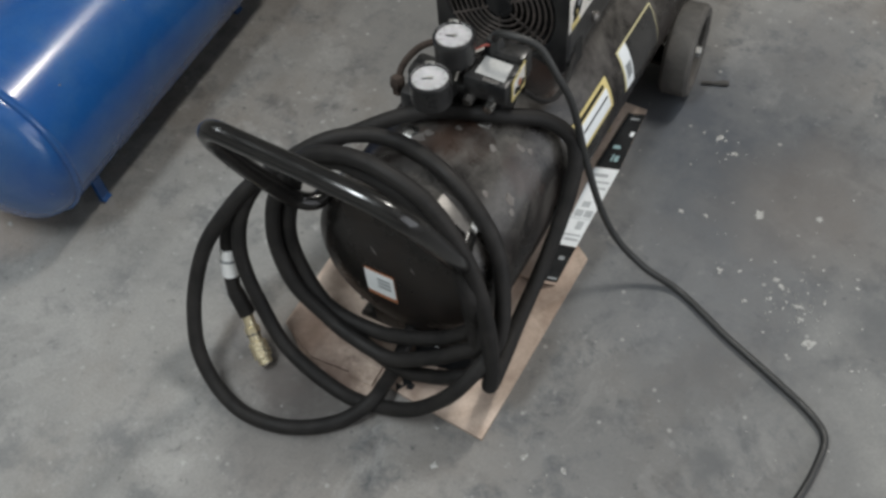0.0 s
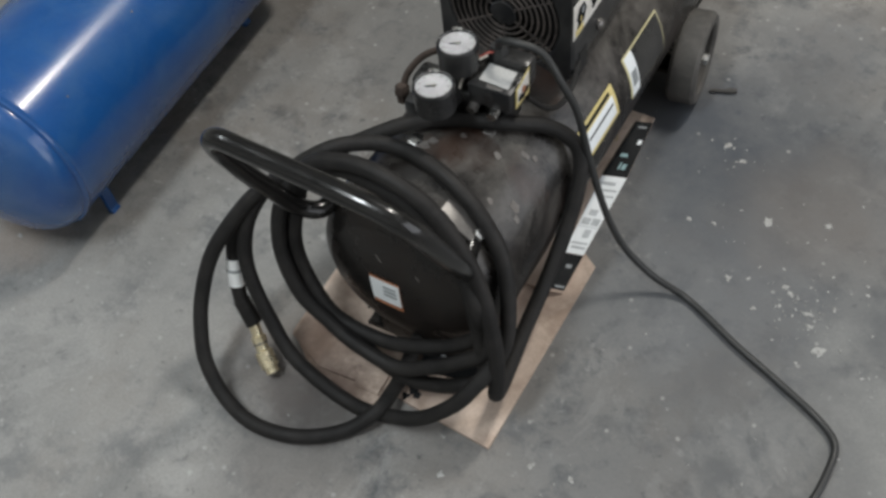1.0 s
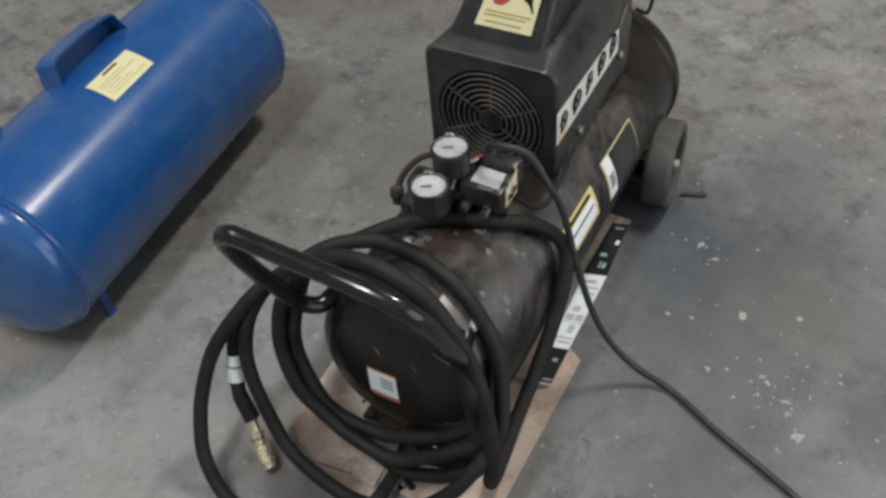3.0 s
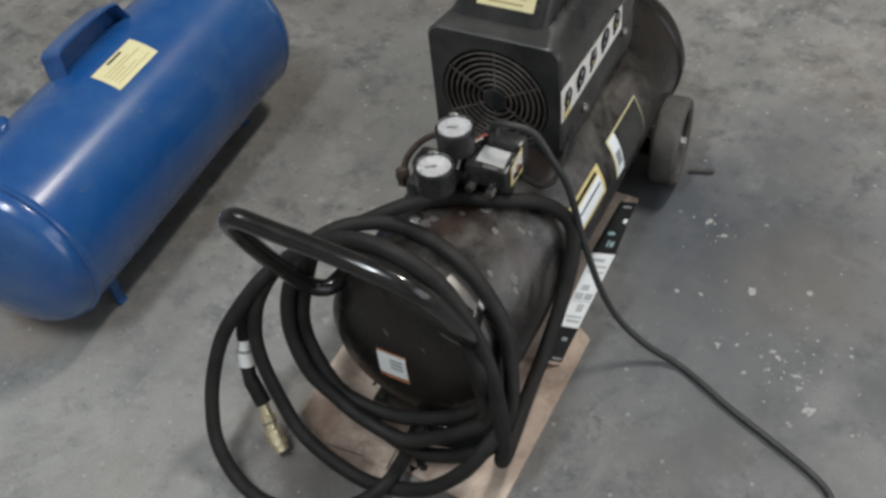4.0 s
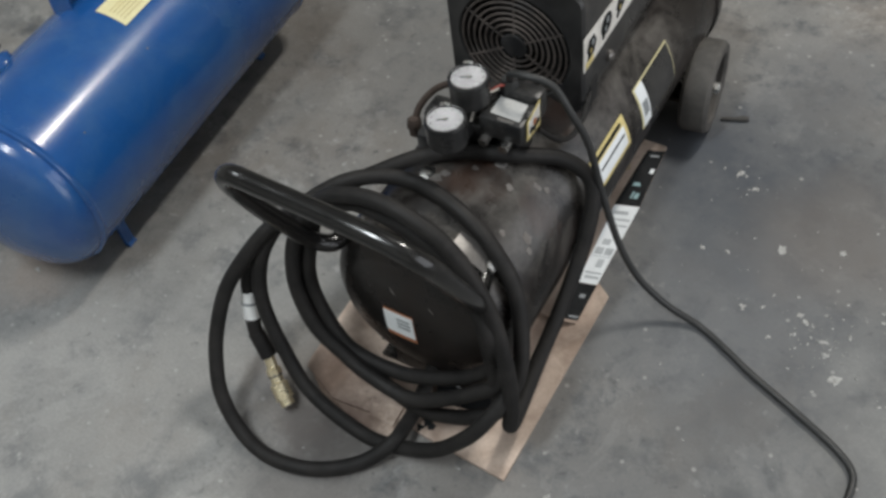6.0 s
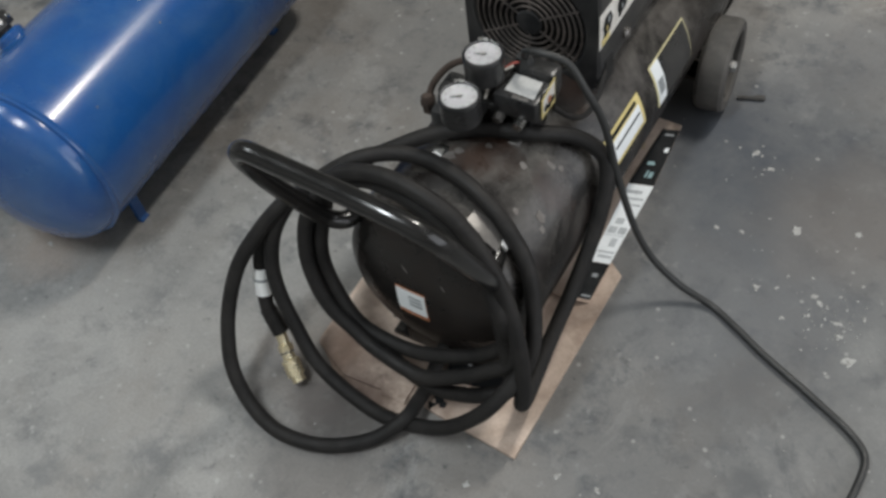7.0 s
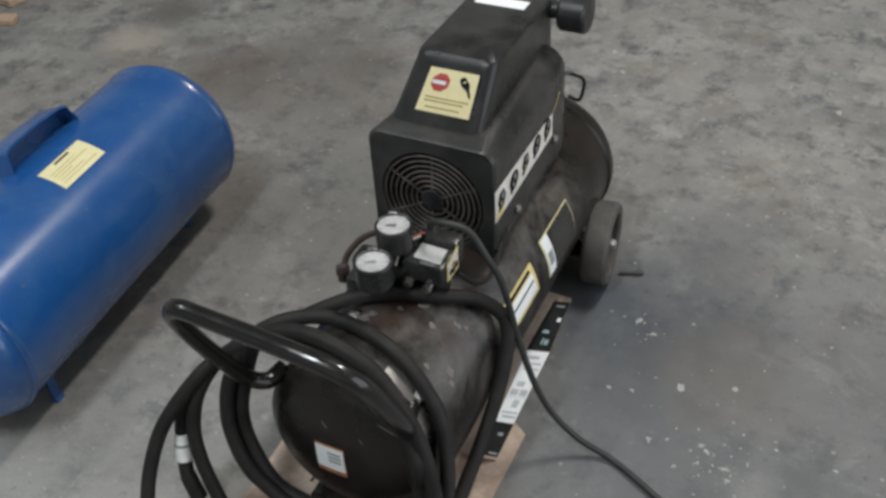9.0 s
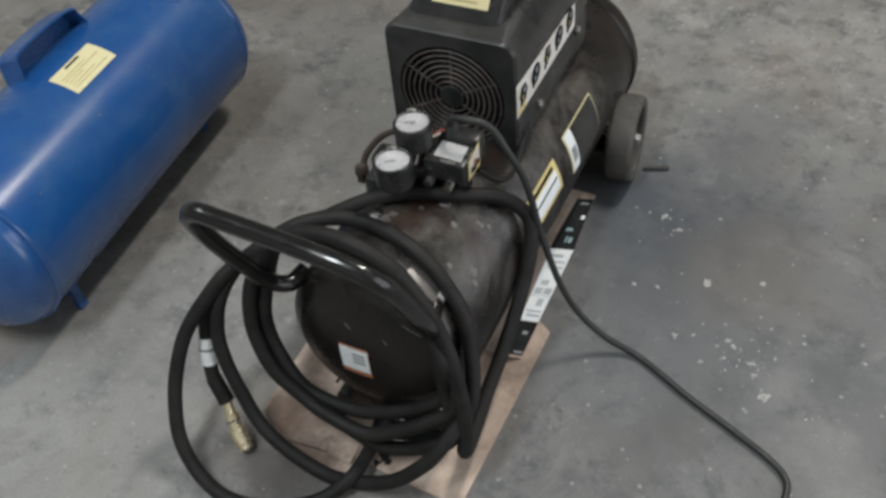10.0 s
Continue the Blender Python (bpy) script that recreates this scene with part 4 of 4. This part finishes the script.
part("bottom_sheet", sheet([(-0.154, -0.200), (-0.098, -0.240), (-0.035, -0.256), (0.004, -0.250), (0.014, -0.222), (0.040, -0.226), (0.155, -0.235), (0.158, 0.066), (0.133, 0.084), (0.124, 0.36), (-0.150, 0.37), (-0.159, -0.08)], 0.001, 0.005), M_CARD, carton, smooth=False)
part("upper_sheet", sheet([(-0.150, -0.206), (-0.092, -0.233), (-0.036, -0.229), (-0.001, -0.228), (-0.002, -0.203), (0.055, -0.184), (0.104, -0.100), (0.086, 0.0), (0.086, 0.345), (-0.140, 0.352)], 0.006, 0.010), M_CARD, carton, smooth=False)
part("folded_lip", loft([[Vector((x, y + dy, z)) for dy, z in ((0.0, 0.0105), (-0.005, 0.0105), (-0.007, 0.0085), (-0.006, 0.0062), (0.0, 0.0062))] for x, y in ((-0.036, -0.2285), (-0.0005, -0.2275))]), M_CARD, carton, smooth=False)
# raised side with printing: a low sloping wall along the carton, crushed askew so that its upper edge lies back
EDGE = [(0.004, 0.1375, 0.122, -0.010), (0.074, 0.1362, 0.1140, -0.012), (0.227, 0.1340, 0.1035, -0.017), (0.346, 0.1255, 0.1055, -0.015)]   # y, outer x, upper x, shift of the upper edge


def edge_at(y):
    for (ya, oa, ua, sa), (yb, ob, ub, sb) in zip(EDGE, EDGE[1:]):
        if y <= yb:
            break
    f = (y - ya) / (yb - ya)
    return oa + (ob - oa) * f, ua + (ub - ua) * f, sa + (sb - sa) * f


rows = []
for k in range(13):
    y = 0.006 + 0.340 * k / 12
    xo, xu, sh = edge_at(y)
    rows.append([Vector(q) for q in ((xo, y, 0.0055), (xo + 0.001, y, 0.0080), (xu, y + sh, 0.0170), (xu - 0.006, y + sh, 0.0175), (0.050, y + sh, 0.0120), (0.050, y + sh, 0.0105), (xu - 0.006, y + sh, 0.0145), (xo - 0.008, y, 0.0058))])
part("side_wall", loft(rows), M_CARD, carton, smooth=False)


def wall_face(y0, y1):
    (o0, u0, s0), (o1, u1, s1) = edge_at(y0), edge_at(y1)
    return [(o0 + 0.0008, y0, 0.0081), (o1 + 0.0008, y1, 0.0081), (u1, y1 + s1, 0.0171), (u0, y0 + s0, 0.0171)]


part("black_print", slab(wall_face(0.010, 0.073), 0.0005, 0.0008), M_BLACKPRINT, carton, "black printed side")
part("black_print", slab(wall_face(0.228, 0.345), 0.0005, 0.0008), M_BLACKPRINT, carton, "black printed side")
for cx, cy, turn in ((0.086, 0.222, 20), (0.092, 0.282, 20)):
    for dx, dy, lx, ly in ((0, 0, 0.008, 0.0012), (0.004, 0.005, 0.0012, 0.010)):
        mark = box(dx - lx / 2, dx + lx / 2, dy - ly / 2, dy + ly / 2, 0.0176, 0.0180)
        bmesh.ops.transform(mark, matrix=pose(cx, cy, 0, 0, 0, turn), verts=mark.verts)
        part("printed_mark", mark, M_TEXTY, carton, smooth=False)
WL = wall_face(0.074, 0.227)
wl = part("shipping_label", slab(WL, 0.0005, 0.0008), M_WHITE, carton, "white printed label")
for u0, u1, v0, v1 in ((0.06, 0.09, 0.1, 0.8), (0.12, 0.14, 0.1, 0.9), (0.20, 0.30, 0.25, 0.55), (0.36, 0.44, 0.10, 0.45), (0.36, 0.44, 0.52, 0.88), (0.48, 0.55, 0.40, 0.75), (0.33, 0.335, 0.05, 0.95), (0.72, 0.74, 0.1, 0.8), (0.80, 0.82, 0.1, 0.9), (0.88, 0.92, 0.3, 0.9)):
    part("print_bar", slab(on_slab(WL, u0, u1, v0, v1), 0.0003, 0.0016), M_LABELBAR, wl, smooth=False)
BL = wall_face(0.228, 0.345)
for u0, u1, v0, v1, mt in ((0.12, 0.22, 0.25, 0.42, M_TEAL), (0.12, 0.24, 0.48, 0.56, M_TEAL), (0.34, 0.40, 0.30, 0.75, M_TEAL), (0.58, 0.66, 0.1, 0.3, M_WHITE), (0.88, 0.91, 0.2, 0.7, M_PALE)):
    part("print_bar", slab(on_slab(BL, u0, u1, v0, v1), 0.0003, 0.0016), mt, carton, smooth=False)
FL = wall_face(0.010, 0.073)
part("print_bar", slab(on_slab(FL, 0.60, 0.70, 0.3, 0.6), 0.0003, 0.0016), M_PALE, carton, smooth=False)
part("print_bar", slab(on_slab(FL, 0.05, 0.10, 0.1, 0.7), 0.0003, 0.0016), M_PALE, carton, smooth=False)
# black printed flap folded flat under the front of the tank
part("black_flap", sheet([(0.020, -0.152), (0.075, -0.092), (0.104, -0.135), (0.092, -0.168), (0.030, -0.182)], 0.0112, 0.0135), M_BLACKPRINT, carton, "black printed flap", smooth=False)
for cx, cy, lx, ly, turn, mt in ((0.072, -0.114, 0.016, 0.005, 35, M_TEAL), (0.079, -0.120, 0.012, 0.004, 35, M_TEAL), (0.030, -0.152, 0.014, 0.0025, 10, M_PALE), (0.046, -0.150, 0.010, 0.0025, 10, M_WHITE)):
    bar = box(-lx / 2, lx / 2, -ly / 2, ly / 2, 0.0137, 0.0141)
    bmesh.ops.transform(bar, matrix=pose(cx, cy, 0, 0, 0, turn), verts=bar.verts)
    part("print_bar", bar, mt, carton, smooth=False)
# black printed marks on the front edge of the sheet
for cx, cy, s, k in ((0.034, -0.206, 0.010, 3), (0.042, -0.211, 0.006, 5), (0.030, -0.218, 0.007, 3)):
    part("printed_mark", loft([[Vector((cx + s * math.cos(6.283 * i / k + 0.6), cy + s * math.sin(6.283 * i / k + 0.6), z)) for i in range(k)] for z in (0.0052, 0.0056)]), M_BLACKPRINT, carton, smooth=False)
for cx, cy in ((-0.082, -0.128), (-0.074, -0.122)):
    part("printed_mark", box(cx, cx + 0.004, cy, cy + 0.010, 0.0102, 0.0106), M_BLACKPRINT, carton, smooth=False)

# ---------------------------------------------------------------- the blue tank
BR, BZ = 0.131, 0.158
blue = thing("blue_air_tank", -0.611, 0.0, 0.0, "glossy blue steel air tank lying on small feet", "air tank", rz=5.16)
B0, B1 = -0.214, 0.352
bh = [(BR * math.cos(radians(a)), 0.056 * math.sin(radians(a))) for a in range(0, 91, 9)]
bprof = [(r - 0.002, B0 - 0.004 - h) for r, h in bh[::-1]] + [(BR - 0.002, B0 - 0.001), (BR + 0.0025, B0 + 0.001), (BR + 0.003, B0 + 0.004), (BR + 0.0005, B0 + 0.007), (BR, B0 + 0.012)]
bprof += [(BR, B1 - 0.012), (BR + 0.0005, B1 - 0.007), (BR + 0.002, B1 - 0.003), (BR - 0.001, B1)] + [(r - 0.001, B1 + h) for r, h in bh[1:]]
part("shell", lathe(bprof, 88, Matrix.Translation((0, 0, BZ)) @ ALONG_Y), M_BLUE, blue)


def tank_foot(s, half):
    """A bent sheet leg under the tank."""
    prof2 = [(half, 0.0), (half - 0.001, 0.003), (half - 0.004, 0.006), (half - 0.008, 0.070), (-half + 0.008, 0.070), (-half + 0.004, 0.006), (-half + 0.001, 0.003), (-half, 0.0),
             (-half + 0.010, 0.0), (-half + 0.013, 0.066), (half - 0.013, 0.066), (half - 0.010, 0.0)]
    part("foot", loft([[Vector((a, y, z + 0.0005)) for a, z in prof2] for y in (s - 0.008, s + 0.008)]), M_BLUE, blue, smooth=False)


tank_foot(-0.146, 0.080)
tank_foot(0.290, 0.046)


def blue_label(a0, a1, s0, s1, lift, name, mat, parent, label=""):
    return part(name, curved_label(0, BZ, BR, s0, s1, a0, a1, lift), mat, parent, label)


bl = blue_label(62.5, 84, 0.022, 0.121, 0.0007, "rating_label", M_CREAM, blue, "cream rating label")
blue_label(80.5, 82, 0.055, 0.088, 0.0015, "text_bar", M_BLACKPRINT, bl)
for k, a in enumerate((66, 68.5, 71, 73.5, 76)):
    blue_label(a, a + 0.7, 0.030, 0.110 - 0.022 * (k % 3), 0.0015, "text_bar", M_FAINT, bl)


# bare chips in the paint
for a, y in ((44, 0.012), (20, 0.336), (38, -0.150), (70, 0.250)):
    blue_label(a, a + 1.0, y, y + 0.0022, 0.0004, "paint_chip", M_STEEL, blue, "bare chip in the paint")


# carrying handle: a bent sheet that stands on the tank, with its ends turned down
def handle_path(inset, lift):
    return [(0.014 + inset, 0.0), (0.022 + inset, 0.028 + lift), (0.040 + inset, 0.046 + lift), (0.154 - inset, 0.044 + lift), (0.172 - inset, 0.026 + lift), (0.180 - inset, -0.004)]


def sheet_handle():
    bm = bmesh.new()
    line = smooth_path([(s, h, 0) for s, h in handle_path(0.0, 0.0)], 5)
    th = radians(110)
    cols = []
    for p in line:
        s, h = p.x, p.y
        ring = []
        for off, dz in ((-0.020, 0.0), (0.022, 0.0), (0.022, -0.004), (-0.020, -0.004)):
            r = BR - 0.010 + h + dz
            ring.append(Vector((r * math.cos(th) + off * math.sin(th), s, BZ + r * math.sin(th) - off * math.cos(th))))
        cols.append(ring)
    bm.free()
    return loft(cols)


part("carry_handle", sheet_handle(), M_BLUE, blue, "blue bent sheet carry handle")
web = []
for h in (0.0, 0.040):
    ring = []
    for s, off in ((0.014, -0.019), (0.180, -0.019), (0.180, -0.015), (0.014, -0.015)):
        r = BR - 0.012 + h
        th = radians(110)
        ring.append(Vector((r * math.cos(th) + off * math.sin(th), s + (0.010 if h and s < 0.1 else (-0.010 if h else 0)), BZ + r * math.sin(th) - off * math.cos(th))))
    web.append(ring)
part("handle_web", loft(web), M_BLUE, blue, smooth=False)
# valve fitting on the far side of the tank
vm = Matrix.Translation((0, -0.092, BZ)) @ Matrix.Rotation(radians(-38), 4, "Y") @ Matrix.Translation((0, 0, BR - 0.004))
part("boss", lathe([(0.022, 0.0), (0.022, 0.010), (0.018, 0.014), (0.0, 0.0145)], 24, vm), M_BLUE, blue)
part("valve_body", lathe([(0.013, 0.012), (0.013, 0.018), (0.021, 0.019), (0.0225, 0.022), (0.0225, 0.036), (0.020, 0.040), (0.0, 0.0405)], 8, vm), M_PLASTIC, blue, "dark octagonal valve body")
for k in range(3):
    a = radians(45 * k - 60)
    part("valve_screw", lathe([(0.004, 0.0), (0.004, 0.003), (0.0, 0.0035)], 8, vm @ Matrix.Translation((0.021 * math.cos(a), 0.021 * math.sin(a), 0.029)) @ Matrix.Rotation(a, 4, "Z") @ ALONG_X), M_CHROME, blue)
part("valve_cap", lathe([(0.016, 0.040), (0.0165, 0.042), (0.0165, 0.060), (0.014, 0.064), (0.0, 0.0645)], 8, vm), M_BAND, blue, "pale faceted valve cap")

# ---------------------------------------------------------------- small things on the floor
bolt = part("bolt", tube([(0.176, 0.450, 0.0040), (0.184, 0.453, 0.0042), (0.196, 0.457, 0.0042), (0.206, 0.461, 0.0050), (0.214, 0.464, 0.0050)], 0.0050, 12, taper=lambda f: 0.55 if f < 0.6 else (1.0 if f < 0.95 else 0.7)), M_TYRE)
tagged(bolt, "dusty grey bolt lying on the concrete", "bolt")
board = part("wooden_board", box(-0.25, 0.0, -0.35, 0.35, 0.0, 0.02, 0.002, 1), M_WOOD)
board.matrix_basis = pose(-1.535, 1.22, 0.0, 0, 0, -8)
tagged(board, "raw wooden board lying on the concrete", "board")
scrap = part("wood_scrap", box(-0.05, 0.05, -0.02, 0.02, 0.0, 0.018, 0.003, 1), M_WOOD)
scrap.matrix_basis = pose(-1.555, 0.795, 0.0, 0, 0, 22)
tagged(scrap, "small pale piece of raw wood on the concrete", "wood scrap")

rng = random.Random(7)


def flecks():
    """Dried flecks of paint: thin uneven scabs, thick in a few clusters."""
    bm = bmesh.new()
    spots = [(0.336, 0.242, 0.010), (0.458, 0.068, 0.010), (0.437, 0.099, 0.006), (0.392, 0.144, 0.005), (0.365, 0.096, 0.004), (0.351, 0.162, 0.004), (0.344, 0.138, 0.004), (0.567, 0.171, 0.005), (0.239, 0.202, 0.005), (-0.003, 0.997, 0.007), (0.240, 0.355, 0.007), (0.269, 0.334, 0.008), (0.400, 0.138, 0.007), (0.429, 0.116, 0.010),
             (0.321, 0.128, 0.005), (0.273, 0.208, 0.005), (0.411, 0.268, 0.006), (0.456, 0.138, 0.005), (-0.060, 1.178, 0.012), (-0.016, 1.097, 0.014),
             (0.332, 1.157, 0.011), (0.438, 1.090, 0.010), (-0.157, -0.391, 0.005), (0.209, -0.230, 0.007), (0.258, -0.226, 0.006), (0.119, -0.288, 0.006), (-0.621, -0.240, 0.006), (-0.438, 0.467, 0.005)]
    for cx, cy, spread, count in ((0.415, 0.125, 0.024, 22), (0.435, 0.105, 0.018, 12), (0.42, 0.13, 0.045, 22), (0.45, 0.07, 0.04, 10), (0.255, 0.345, 0.03, 10), (0.39, 0.22, 0.10, 14), (0.50, -0.02, 0.08, 14), (0.30, 0.20, 0.08, 12),
                                  (-0.04, 1.13, 0.04, 16), (0.35, 1.1, 0.15, 16), (0.25, -0.24, 0.08, 14), (-0.2, -0.35, 0.15, 10), (-0.35, 0.2, 0.2, 10), (0.5, 0.5, 0.25, 22), (0.0, 1.4, 0.5, 20), (0.44, 0.11, 0.02, 16), (0.53, 0.04, 0.03, 16), (0.245, 0.352, 0.012, 10)):
        for _ in range(count):
            spots.append((rng.gauss(cx, spread), rng.gauss(cy, spread), 0.0007 + 0.0026 * rng.random() ** 2))
    for cx, cy, r in spots:
        n = 9 if r < 0.006 else 16
        rim = []
        ph = rng.random() * 6.28
        st = 0.35 + 0.8 * rng.random()
        for i in range(n):
            a = 2 * math.pi * i / n
            q = r * ((0.35 + 0.9 * rng.random()) if n == 9 else (0.40 + 0.65 * rng.random()))
            dx, dy = q * math.cos(a), q * math.sin(a) * st
            rim.append((cx + dx * math.cos(ph) - dy * math.sin(ph), cy + dx * math.sin(ph) + dy * math.cos(ph)))
        lo = [bm.verts.new((x, y, 0.0002)) for x, y in rim]
        hi = [bm.verts.new((cx + (x - cx) * 0.8, cy + (y - cy) * 0.8, 0.0009)) for x, y in rim]
        bm.faces.new(hi)
        for i in range(n):
            j = (i + 1) % n
            bm.faces.new((lo[i], lo[j], hi[j], hi[i]))
    return bm


fl = part("paint_flecks", flecks(), M_FLECK, smooth=False)
tagged(fl, "dried pale paint flecks stuck on the concrete", "paint flecks", kind="stuff")
